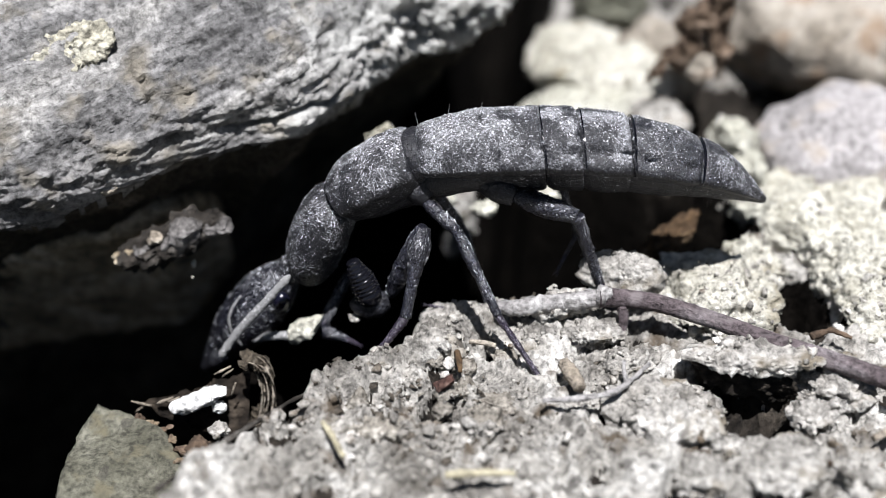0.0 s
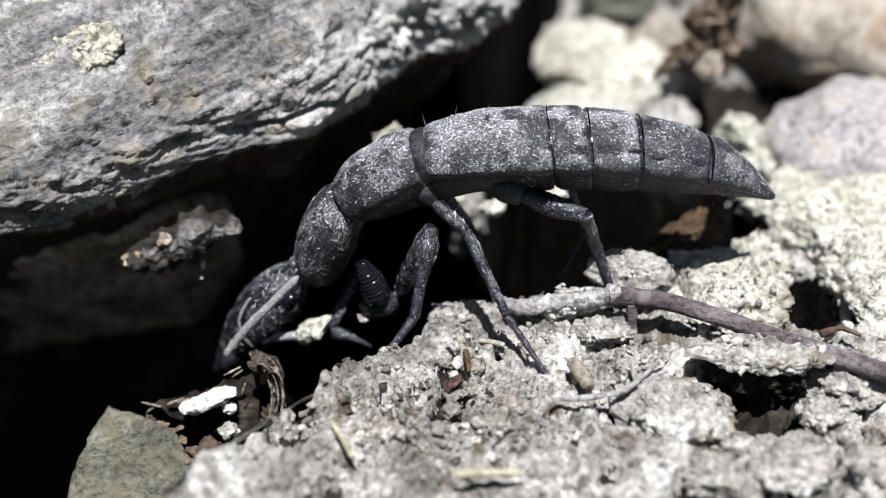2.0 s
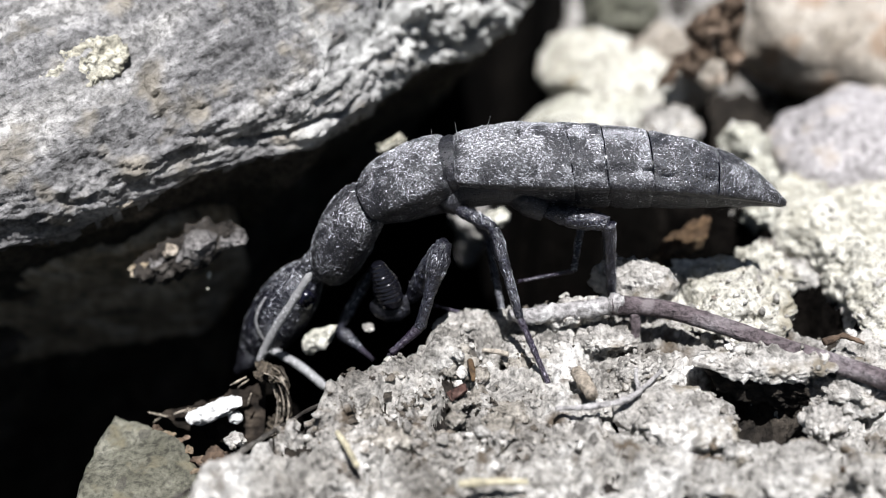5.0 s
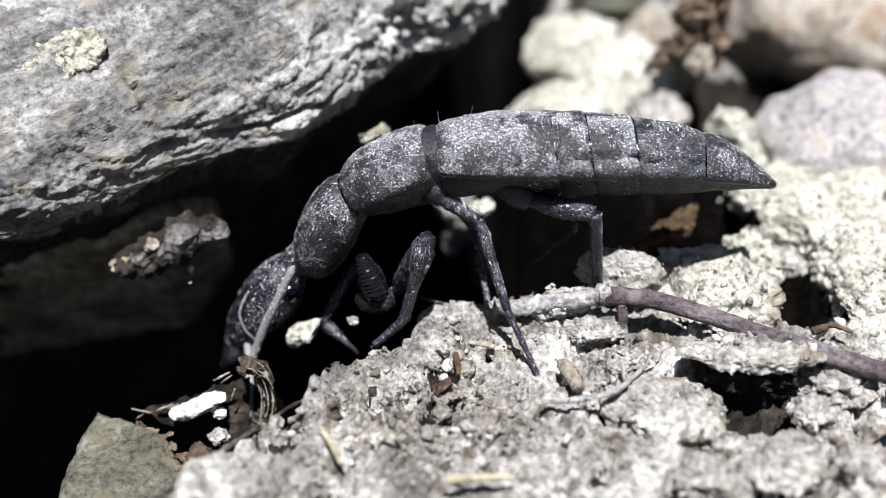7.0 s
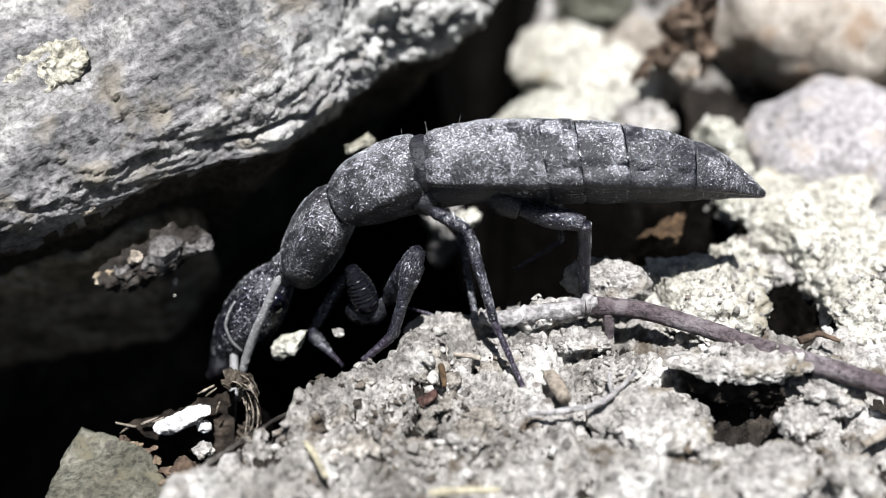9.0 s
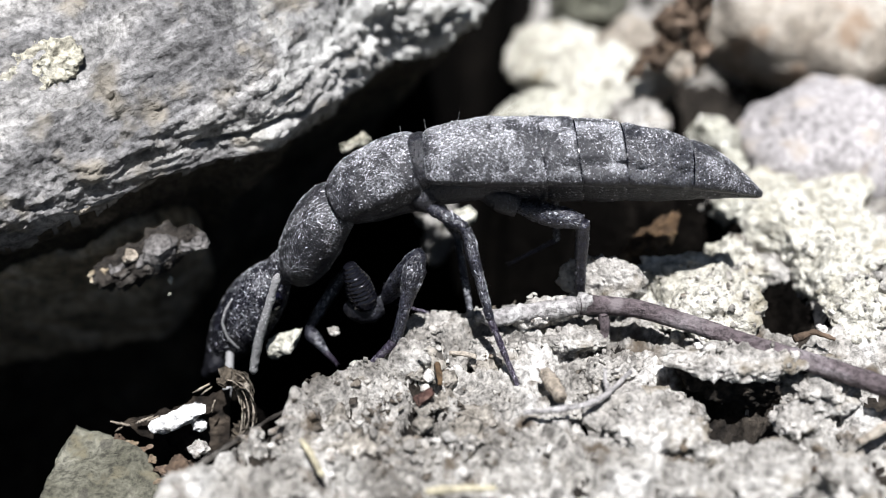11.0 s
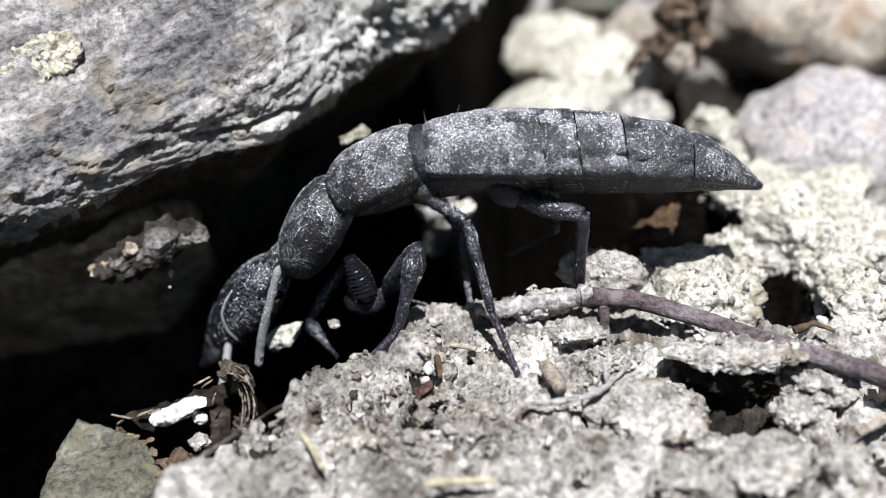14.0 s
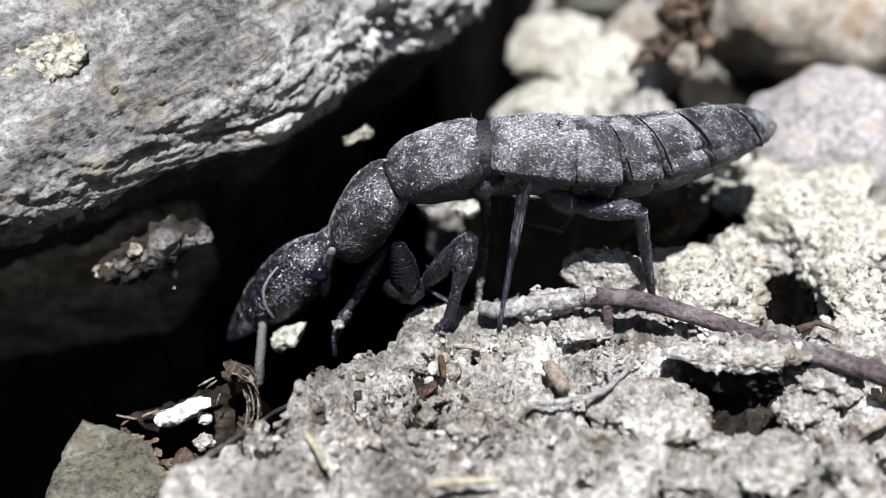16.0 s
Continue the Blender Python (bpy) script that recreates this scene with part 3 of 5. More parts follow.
bark_slab()
stone(9.9, 28.4, 0.50, 5.0, 6.0, 3.2, 8, 16, "cream")
stone(27.05, 33.66, 3.20, 7.20, 8.00, 4.50, -6, 12, "beige")
stone(24.71, 18.53, 0.80, 5.84, 5.50, 3.40, 12, 13, "violet")
stone(12.10, 37.64, 3.00, 3.53, 4.00, 3.50, 0, 14, "olive")
clod(8.30, 23.08, 0.40, 4.96, 3.50, 1.80, 5, 21, LICHEN)
clod(13.37, 22.51, 0.30, 2.56, 2.50, 1.60, 5, 29)
clod(17.58, 18.40, 1.20, 1.65, 1.60, 1.70, 20, 22, LICHEN)
clod(17.90, 15.07, 1.00, 1.26, 1.50, 1.30, -15, 23, LICHEN)
clod(17.52, 12.13, 0.40, 1.14, 1.20, 1.10, 10, 24, LICHEN)
clod(20.62, 9.14, 0.40, 2.99, 3.00, 1.60, -20, 25, CREAM)
clod(23.63, 8.30, 0.60, 2.02, 3.00, 1.70, 15, 26, CREAM)
clod(20.37, 13.37, 0.30, 2.31, 2.50, 1.30, 0, 27, CREAM)
clod(23.39, 12.45, 0.50, 2.45, 2.50, 1.30, 0, 28, CREAM)
clod(8.74, 3.47, 1.30, 2.54, 1.20, 1.70, -6, 31, angular=0.52, grain=0.45)
clod(5.76, 1.97, 0.60, 1.79, 1.10, 1.30, 8, 32, angular=0.55, grain=0.5)
clod(13.94, 3.60, 0.10, 3.53, 3.30, 1.70, -14, 33, CREAM)
clod(14.95, 1.44, -0.30, 1.58, 1.30, 1.00, 20, 34, CREAM)
clod(22.24, 3.12, 0.10, 2.48, 3.00, 1.50, -10, 35, CREAM)
clod(7.26, 0.75, -0.10, 1.63, 1.30, 0.80, 14, 36)
clod(0.17, 2.48, -0.50, 1.46, 1.30, 0.85, -12, 37)
clod(3.42, 0.31, -0.40, 1.70, 1.30, 0.75, 0, 38)
clod(14.2, -2.5, 1.35, 3.7, 1.5, 0.62, -14, 41, angular=0.5)
# the shaded face below the crust, with its shade put into the colour
clod(14.6, -2.5, 0.1, 3.0, 1.25, 1.0, -12, 40, SHADE_BROWN, "soil clod under a pale crust, coloured dark for the crust's shade")
clod(16.9, -5.3, -0.1, 1.25, 1.0, 0.85, 30, 59)
clod(18.71, -3.10, 0.00, 2.02, 1.70, 1.00, -10, 42)
clod(10.01, -4.92, -0.30, 2.76, 2.80, 1.20, 10, 43)
clod(14.83, -8.09, -0.40, 2.26, 2.10, 1.00, 18, 44)
clod(18.11, -8.94, -0.40, 1.98, 2.10, 1.00, -8, 45)
clod(11.26, -9.04, -0.30, 1.36, 1.30, 0.75, 0, 46)
clod(12.36, -7.05, -0.20, 0.89, 0.90, 0.70, 0, 47)
clod(8.98, -1.52, -0.30, 1.24, 1.10, 0.75, 0, 58)
clod(0.56, 16.25, -3.00, 1.23, 1.50, 3.50, 0, 81)
clod(-3.2, -1.9, -0.43, 0.79, 0.55, 0.52, -25, 200, DARKSOIL, sub=4, angular=0.5, grain=0.5)
clod(2.56, -0.96, -0.38, 0.89, 0.67, 0.45, -34, 201, DARKSOIL, sub=4, angular=0.5, grain=0.5)
clod(1.89, -5.83, -0.40, 1.01, 0.87, 0.73, 27, 202, DARKSOIL, sub=4, angular=0.5, grain=0.5)
clod(1.31, -6.25, -0.28, 0.54, 0.52, 0.32, -3, 203, DARKSOIL, sub=4, angular=0.5, grain=0.5)
clod(-4.69, -6.40, -0.45, 1.04, 0.90, 0.79, -22, 204, CRUMB, sub=4, angular=0.5, grain=0.5)
clod(0.66, -1.93, -0.34, 0.81, 0.61, 0.47, 37, 205, DARKSOIL, sub=4, angular=0.5, grain=0.5)
clod(-4.3, -2.4, -0.32, 0.96, 0.90, 0.67, -42, 206, DARKSOIL, sub=4, angular=0.5, grain=0.5)
clod(-0.11, -1.01, -0.38, 1.15, 0.95, 0.82, -21, 207, DARKSOIL, sub=4, angular=0.5, grain=0.5)
clod(-1.00, -6.40, -0.27, 0.55, 0.47, 0.40, 43, 208, DARKSOIL, sub=4, angular=0.5, grain=0.5)
clod(-4.43, -6.41, -0.44, 0.67, 0.69, 0.56, 54, 209, DARKSOIL, sub=4, angular=0.5, grain=0.5)
clod(0.38, -6.63, -0.37, 0.49, 0.40, 0.37, 43, 210, CRUMB, sub=4, angular=0.5, grain=0.5)
clod(1.46, -5.11, -0.23, 0.54, 0.46, 0.33, 11, 211, DARKSOIL, sub=4, angular=0.5, grain=0.5)
clod(-4.28, -4.26, -0.41, 0.74, 0.77, 0.46, -25, 212, DARKSOIL, sub=4, angular=0.5, grain=0.5)
clod(-4.61, -6.72, -0.42, 0.76, 0.58, 0.58, 11, 213, DARKSOIL, sub=4, angular=0.5, grain=0.5)
clod(2.30, -4.54, -0.37, 0.86, 0.63, 0.67, -24, 214, DARKSOIL, sub=4, angular=0.5, grain=0.5)
clod(2.50, -4.78, -0.39, 0.63, 0.56, 0.33, -9, 215, DARKSOIL, sub=4, angular=0.5, grain=0.5)
clod(-3.46, -6.19, -0.40, 1.02, 0.77, 0.61, 3, 216, DARKSOIL, sub=4, angular=0.5, grain=0.5)
clod(0.70, -3.24, -0.44, 0.69, 0.74, 0.47, 58, 217, DARKSOIL, sub=4, angular=0.5, grain=0.5)
clod(-2.24, -6.34, -0.33, 0.90, 0.70, 0.53, 44, 218, DARKSOIL, sub=4, angular=0.5, grain=0.5)
clod(1.67, -6.53, -0.25, 0.69, 0.71, 0.56, 3, 219, SOIL, sub=4, angular=0.5, grain=0.5)
clod(-0.26, -5.17, -0.21, 0.67, 0.51, 0.56, 55, 220, DARKSOIL, sub=4, angular=0.5, grain=0.5)
clod(-0.17, -1.02, -0.26, 1.14, 0.91, 0.86, 44, 221, DARKSOIL, sub=4, angular=0.5, grain=0.5)
clod(-0.00, -3.80, -0.22, 0.81, 0.66, 0.41, 50, 222, DARKSOIL, sub=4, angular=0.5, grain=0.5)
clod(-5.30, -6.30, -0.23, 0.55, 0.55, 0.46, -35, 223, DARKSOIL, sub=4, angular=0.5, grain=0.5)
clod(21.72, 6.18, 0.30, 2.27, 2.50, 1.60, 10, 361, CREAM)
clod(16.62, 7.01, 0.00, 1.69, 2.00, 1.30, -20, 362, CREAM)




def crumbs():
    """Loose grains strewn on the soil, too many to count."""
    rng = np.random.RandomState(5)
    n = 26000
    x, y = rng.uniform(-13, 24, n), rng.uniform(-12, 22, n)
    keep = (left_of_ridge(x, y) < 0.3) & (rng.rand(n) < (0.34 + 0.3 * smooth(5, 2, x) * smooth(1, -2, y)) * smooth(-0.1, 0.5, fbm(np.stack([x, y, 0 * x], 1) / 1.7, 3, 0.6, 61)) * (0.3 + 0.7 * smooth(9, 3, y)))
    x, y = x[keep], y[keep]
    r = np.clip(rng.lognormal(-2.3, 0.65, len(x)), 0.04, 0.42)
    # they lie on the clods as well as on the ground
    tops = np.full((260, 230), -9.0)
    cloud = np.concatenate(TOPS)
    ci, cj = ((cloud[:, 0] + 14) / 0.16).astype(int), ((cloud[:, 1] + 13) / 0.16).astype(int)
    inside = (ci >= 0) & (cj >= 0) & (ci < 260) & (cj < 230)
    np.maximum.at(tops, (ci[inside], cj[inside]), cloud[inside, 2])
    z = np.maximum(ground_height(x, y), tops[((x + 14) / 0.16).astype(int).clip(0, 259), ((y + 13) / 0.16).astype(int).clip(0, 229)])
    keep = z > -0.9
    x, y, r, z = x[keep], y[keep], r[keep], z[keep] + 0.3 * r[keep]
    base, f = ico(1)
    kinds = []
    for k in range(14):
        q = base.copy()
        nn = rng.normal(size=(6, 3))
        nn /= np.linalg.norm(nn, axis=1)[:, None]
        for m in nn:
            q -= np.maximum(0, q @ m - rng.uniform(0.42, 0.8))[:, None] * m
        q *= rng.uniform(0.65, 1.25, 3)
        q += 0.13 * rng.normal(size=q.shape)
        kinds.append(q)
    verts, faces, at = [], [], 0
    for i in range(len(x)):
        q = turned(kinds[i % 14] * r[i], 0, 0, rng.uniform(0, 360))
        verts.append(q + (x[i], y[i], z[i]))
        faces.append(f + at)
        at += len(q)
    ob = new("soil_crumbs", mesh("soil_crumbs", np.concatenate(verts), np.concatenate(faces), CRUMB))
    tagged(ob, "loose pale and brown soil crumbs strewn over the ground", "soil crumbs", kind="stuff")
    # dark humus bits, thickest on the middle of the mound
    n = 300
    x, y = rng.normal(-1.6, 2.5, n), rng.normal(-5.0, 1.5, n)
    x, y = np.r_[x, rng.uniform(-6, 22, 160)], np.r_[y, rng.uniform(-10, 4, 160)]
    keep = (left_of_ridge(x, y) < 0.0) & (ground_height(x, y) > -0.9)
    x, y = x[keep], y[keep]
    r = np.clip(rng.lognormal(-2.3, 0.55, len(x)), 0.05, 0.36)
    z = np.maximum(ground_height(x, y), -0.4) + 0.1 * r
    kinds = [q * (1.0 + 0.35 * rng.normal(size=(len(q), 1))) * rng.uniform(0.6, 1.4, 3) for q in kinds]
    verts = [turned(kinds[i % 14] * r[i], 0, 0, 37.0 * i) + (x[i], y[i], z[i]) for i in range(len(x))]
    faces = [f + len(base) * i for i in range(len(x))]
    ob = new("humus_crumbs", mesh("humus_crumbs", np.concatenate(verts), np.concatenate(faces), BROWNBIT))
    tagged(ob, "dark brown humus crumbs scattered among the pale soil", "humus crumbs", kind="stuff")


crumbs()


# ---- plant scraps and chips ----
def tube(points, radii, ring=14, wobble=0.0, seed=0, step=0.18, mat=None, name="tube"):
    """A rounded rod along a smooth line through the points, in millimetres."""
    P = np.asarray(points, float)
    R = np.asarray(radii, float)
    s = np.r_[0, np.cumsum(np.linalg.norm(np.diff(P, axis=0), axis=1))]
    n = max(4, int(s[-1] / step))
    t = np.linspace(0, s[-1], n)
    C = np.stack([np.interp(t, s, P[:, k]) for k in range(3)], 1)
    r = np.interp(t, s, R)
    k = max(1, n // (3 * len(P)))
    if k > 1:
        kern = np.ones(2 * k + 1) / (2 * k + 1)
        Cs = np.stack([np.convolve(np.pad(C[:, a], k, "edge"), kern, "valid") for a in range(3)], 1)
        wgt = np.clip(np.minimum(np.arange(n), np.arange(n)[::-1]) / (k + 1.0), 0, 1)[:, None]
        C = C * (1 - wgt) + Cs * wgt
    T = np.gradient(C, axis=0)
    T /= np.linalg.norm(T, axis=1)[:, None]
    up = np.array((0.13, 0.1, 1.0))
    A = np.cross(T, up)
    A /= np.linalg.norm(A, axis=1)[:, None]
    B = np.cross(A, T)
    th = np.linspace(0, 2 * np.pi, ring, endpoint=False)
    V = C[:, None] + r[:, None, None] * (np.cos(th)[None, :, None] * A[:, None] + np.sin(th)[None, :, None] * B[:, None])
    V = V.reshape(-1, 3)
    if wobble:
        out = V - np.repeat(C, ring, 0)
        V = V + out * (wobble * fbm(V / 0.5 + seed, 3, 0.6, seed))[:, None] + out * (wobble * 0.7 * fbm(V / 0.16, 2, 0.6, seed + 3))[:, None]
    f = grid_faces(n, ring, close_v=True)
    V = np.vstack([V, C[0], C[-1]])
    f = [tuple(q) for q in f]
    f += [(len(V) - 2, j, (j + 1) % ring) for j in range(ring)]
    e = (n - 1) * ring
    f += [(len(V) - 1, e + (j + 1) % ring, e + j) for j in range(ring)]
    return mesh(name, V, f, mat)


def thing(name, at, label, category, group=""):
    ob = new(name)
    ob.location = Vector(at) * MM
    ob.empty_display_size = 0.001
    return tagged(ob, label, category, group)


def twig():
    t = thing("twig", (0, 0, 0), "thin violet-brown twig with one dusty end lying across the soil", "twig")
    part("dusted_end", tube([(2.4, 1.6, 0.85), (3.3, 1.25, 1.0), (5.0, 1.38, 1.25), (6.6, 1.45, 1.45), (7.8, 1.5, 1.62)], [0.30, 0.42, 0.44, 0.43, 0.46], wobble=0.22, seed=3, mat=DUSTTWIG, name="dusted_end"), t, "dust-covered end")
    part("stem", tube([(7.5, 1.5, 1.6), (8.3, 1.5, 1.62), (10.3, 1.2, 1.6), (12.9, 0.0, 1.52), (15.3, -1.5, 1.5), (17.8, -2.7, 1.42), (20.5, -4.1, 1.3), (23.5, -5.6, 1.2), (28, -8, 1.0)],
         [0.54, 0.49, 0.46, 0.45, 0.45, 0.47, 0.5, 0.53, 0.53], wobble=0.045, seed=8, mat=TWIGBARK, name="stem"), t)
    part("node", tube([(7.35, 1.5, 1.55), (7.75, 1.5, 1.66), (8.1, 1.5, 1.64)], [0.44, 0.60, 0.46], wobble=0.25, seed=9, mat=DUSTTWIG, name="node", step=0.1), t)
    part("stub", tube([(8.6, 1.3, 1.5), (8.75, 0.9, 0.9), (8.7, 0.6, 0.1)], [0.26, 0.24, 0.2], wobble=0.2, seed=4, mat=TWIGBARK, name="stub"), t)


twig()


def twiglet():
    t = thing("rootlet", (0, 0, 0), "thin forked grey-brown rootlet lying on the crumbs", "rootlet")
    part("stem", tube([(4.3, -5.4, 0.75), (6.1, -5.3, 0.85), (7.6, -4.9, 0.9), (8.4, -4.2, 0.95), (9.5, -2.9, 1.0)], [0.10, 0.14, 0.15, 0.13, 0.1], wobble=0.25, seed=6, mat=DUSTTWIG, name="stem"), t)
    part("side_branch", tube([(8.3, -4.3, 0.95), (8.2, -3.6, 1.1), (8.25, -3.0, 1.25)], [0.12, 0.1, 0.08], wobble=0.25, seed=7, mat=DUSTTWIG, name="side_branch"), t)


twiglet()
edge = new("root", tube([(-12.6, -10.4, -0.3), (-11.5, -9.2, -0.35), (-10.1, -7.1, -0.5), (-8.75, -5.6, -0.55), (-7.3, -4.2, -0.5), (-6.4, -3.7, -0.4)], [0.12, 0.13, 0.12, 0.11, 0.10, 0.06], wobble=0.3, seed=12, mat=DIRTBARK, name="root"))
tagged(edge, "thin dark root lying along the edge of the mound", "root")


def straw_bit(a, b, r, mat, name, label, category, seed):
    ob = new(name, tube([a, [(p + q) / 2 + 0.03 for p, q in zip(a, b)], b], [r, r * 1.1, r * 0.9], wobble=0.2, seed=seed, mat=mat, name=name))
    return tagged(ob, label, category)


straw_bit((-5.7, -6.8, 0.45), (-4.6, -9.1, 0.6), 0.13, STRAW, "straw", "short pale yellow straw on the soil", "straw", 2)
straw_bit((5.5, -2.6, 0.6), (6.1, -4.4, 0.75), 0.34, HUSK, "seed_husk", "ribbed beige seed husk on the crumbs", "seed", 3)
straw_bit((1.0, -0.5, 0.2), (2.3, -0.9, 0.3), 0.12, HUSK, "straw", "short brown fibre on the soil beside the insect", "straw", 5)
straw_bit((21.5, -6.0, 0.8), (19.0, -7.4, 0.7), 0.2, HUSK, "straw", "grey-brown splinter on the soil", "straw", 15)


def rootlet_or_crack_shade(points, r, seed, label):
    ob = new("rootlet", tube(points, [r] * (len(points) - 1) + [r * 0.5], wobble=0.3, seed=seed, mat=STUMP, name="rootlet", step=0.1, ring=9))
    return tagged(ob, label, "rootlet", "rootlets")


# this first rod is the thin shadow of a crack, built as a dark strip
rootlet_or_crack_shade([(16.63, -8.86, 0.50), (17.45, -8.71, 0.55), (18.27, -8.84, 0.55), (19.36, -8.92, 0.50)], 0.10, 141, "thin dark rod in place of a crack's shadow in the soil crust")
rootlet_or_crack_shade([(17.84, -0.45, 0.90), (18.87, -0.08, 1.10), (19.85, -0.49, 0.90)], 0.16, 142, "short dark bent rootlet beside a crack")
straw_bit((-0.17, -10.23, 0.75), (2.84, -10.02, 0.75), 0.15, STRAW, "straw", "pale dry stalk lying on the soil", "straw", 25)
straw_bit((0.37, -1.54, 0.40), (0.52, -3.14, 0.50), 0.13, WOOD, "straw", "short brown fibre on the soil beside the insect", "straw", 26)


def chunk(x, y, z, half, mat, name, label, category, seed, rot=(0, 0, 0), angular=0.6, grain=0.5, sub=4, group=""):
    v, f = rough_lump(half, seed, sub=sub, grain=grain, angular=angular)
    v = turned(v, *rot)
    ob = new(name, mesh(name, v, f, mat))
    ob.location = Vector((x, y, z)) * MM
    return tagged(ob, label, category, group)


chunk(-14.6, 5.75, 1.75, (3.5, 1.2, 0.85), DIRTBARK, "bark_piece", "dust-flecked piece of bark on the dark slab", "bark", 60, (0, -24, 12), angular=0.7, grain=1.2, sub=5)
BC = "grey crumb of bark lying on the dark slab"
chunk(-13.9, 5.1, 2.5, (1.5, 1.0, 0.75), DUSTBARK, "bark_crumb", BC, "bark crumb", 61, (0, -28, 20), group="bark crumbs")
chunk(-12.1, 5.5, 2.6, (0.95, 0.7, 0.5), DUSTBARK, "bark_crumb", BC, "bark crumb", 62, (0, -10, 10), group="bark crumbs")
chunk(-15.3, 5.05, 2.15, (0.5, 0.4, 0.42), HUSK, "bark_crumb", "tan crumb of bark lying on the dark slab", "bark crumb", 63, group="bark crumbs")
chunk(-16.2, 5.0, 1.45, (0.62, 0.45, 0.45), DUSTBARK, "bark_crumb", "pale chip of bark lying on the dark slab", "bark crumb", 64, (0, -30, 0), group="bark crumbs")
chunk(-17.3, 5.2, 0.85, (0.9, 0.5, 0.35), BARK, "bark_crumb", "brown crumb of bark lying on the dark slab", "bark crumb", 65, (0, -30, 0), group="bark crumbs")
chunk(-13.55, 5.0, 0.6, (0.10, 0.09, 0.34), LICHEN, "white_speck", "small white crumb sticking to the bark", "crumb", 66, sub=3, grain=0.2)
chunk(-13.75, 5.0, -0.25, (0.13, 0.1, 0.12), LICHEN, "white_speck", "small white crumb sticking to the bark", "crumb", 67, sub=3, grain=0.2)
chunk(-3.9, 11.0, 5.5, (0.8, 0.45, 0.32), YELLOWISH, "lichen_crumb", "cream crumb of lichen under the rock", "crumb", 68, (0, -25, 0), angular=0.4, grain=1.3, sub=5)
chunk(-7.6, 2.60, -1.75, (1.5, 0.7, 0.52), LICHEN, "pebble", "pale pebble lying in the dark hollow", "pebble", 69, (0, -42, 0), group="pebbles in the hollow")
chunk(-4.85, 2.40, -0.74, (0.38, 0.3, 0.22), CRUMB, "pebble", "pale pebble lying in the dark hollow", "pebble", 70, group="pebbles in the hollow")
chunk(5.33, 10.50, 2.06, (1.0, 0.5, 0.4), LICHEN, "pebble", "pale pebble lying behind the insect", "pebble", 75, group="pebbles in the hollow")
chunk(-0.25, 10.00, 2.00, (0.7, 0.5, 0.45), LICHEN, "pebble", "pale pebble lying behind the insect", "pebble", 76, group="pebbles in the hollow")
chunk(1.80, 10.00, 1.25, (0.75, 0.5, 0.4), LICHEN, "pebble", "pale pebble lying behind the insect", "pebble", 77, group="pebbles in the hollow")
# unseen pillar added to carry the pebble, in the hollow's painted shade colour
clod(-7.79, 3.40, -23.4, 2.0, 1.6, 20.3, 0, 86, SHADE_BLACK, "added pillar under the pebble, near-black like the hollow's shade")
L1 = "cream lichen cushion growing on the grey rock"
chunk(-20.2, 8.15, 11.25, (2.4, 1.5, 0.45), YELLOWISH, "lichen", L1, "lichen", 87, (48, -8, 15), group="lichen on the rock", grain=0.8, sub=5)
chunk(-18.9, 8.5, 11.65, (1.8, 1.3, 0.4), YELLOWISH, "lichen", L1, "lichen", 88, (48, -8, 15), group="lichen on the rock", grain=0.8, sub=5)
chunk(-19.0, 7.5, 9.9, (1.6, 0.9, 0.4), YELLOWISH, "lichen", L1, "lichen", 89, (55, -8, 15), group="lichen on the rock", grain=0.8, sub=5)
chunk(-19.89, 4.90, 4.25, (1.1, 0.5, 0.35), HUSK, "lichen", "grey-cream lichen crust on the rock's lip", "lichen", 97, (0, -22, 10), group="lichen on the rock")
chunk(-17.69, 5.30, 5.02, (0.9, 0.5, 0.35), HUSK, "lichen", "grey-cream lichen crust on the rock's lip", "lichen", 98, (0, -22, 10), group="lichen on the rock")
chunk(-0.20, -3.92, 0.45, (0.85, 0.5, 0.3), RED, "wood_chip", "small dark reddish-brown flake on the soil", "wood chip", 99, (10, -20, 20), angular=0.45, grain=0.25)
chunk(12.15, 8.4, 0.55, (2.4, 0.8, 0.8), WOOD, "wood_chip", "brown wood chip leaning in the insect's shade", "wood chip", 71, (0, -30, 22), angular=0.6, grain=0.9, sub=5)
stone(14.3, 29.5, 1.2, 3.0, 3.5, 3.4, 30, 17, "beige")
chunk(16.6, 26.0, 5.0, (2.0, 1.0, 3.4), STUMP, "wood_chip", "dark brown rotten piece of wood between stones", "wood chip", 117, (0, 8, 0), angular=0.5, grain=1.8, sub=5, group="rotten wood pieces")
chunk(14.73, 23.50, 4.64, (1.1, 1.0, 1.6), STUMP, "wood_chip", "dark brown rotten piece of wood between stones", "wood chip", 110, (0, 20, 0), angular=0.5, grain=1.2, group="rotten wood pieces")
chunk(15.41, 24.00, 6.54, (1.5, 1.1, 1.3), STUMP, "wood_chip", "dark brown rotten piece of wood between stones", "wood chip", 111, (0, -30, 0), angular=0.5, grain=1.2, group="rotten wood pieces")
chunk(16.99, 24.50, 7.08, (1.2, 1.0, 2.0), STUMP, "wood_chip", "dark brown rotten piece of wood between stones", "wood chip", 112, (0, 10, 0), angular=0.5, grain=1.2, group="rotten wood pieces")
chunk(16.98, 23.50, 4.64, (1.0, 0.9, 1.7), STUMP, "wood_chip", "dark brown rotten piece of wood between stones", "wood chip", 113, (0, -15, 0), angular=0.5, grain=1.2, group="rotten wood pieces")
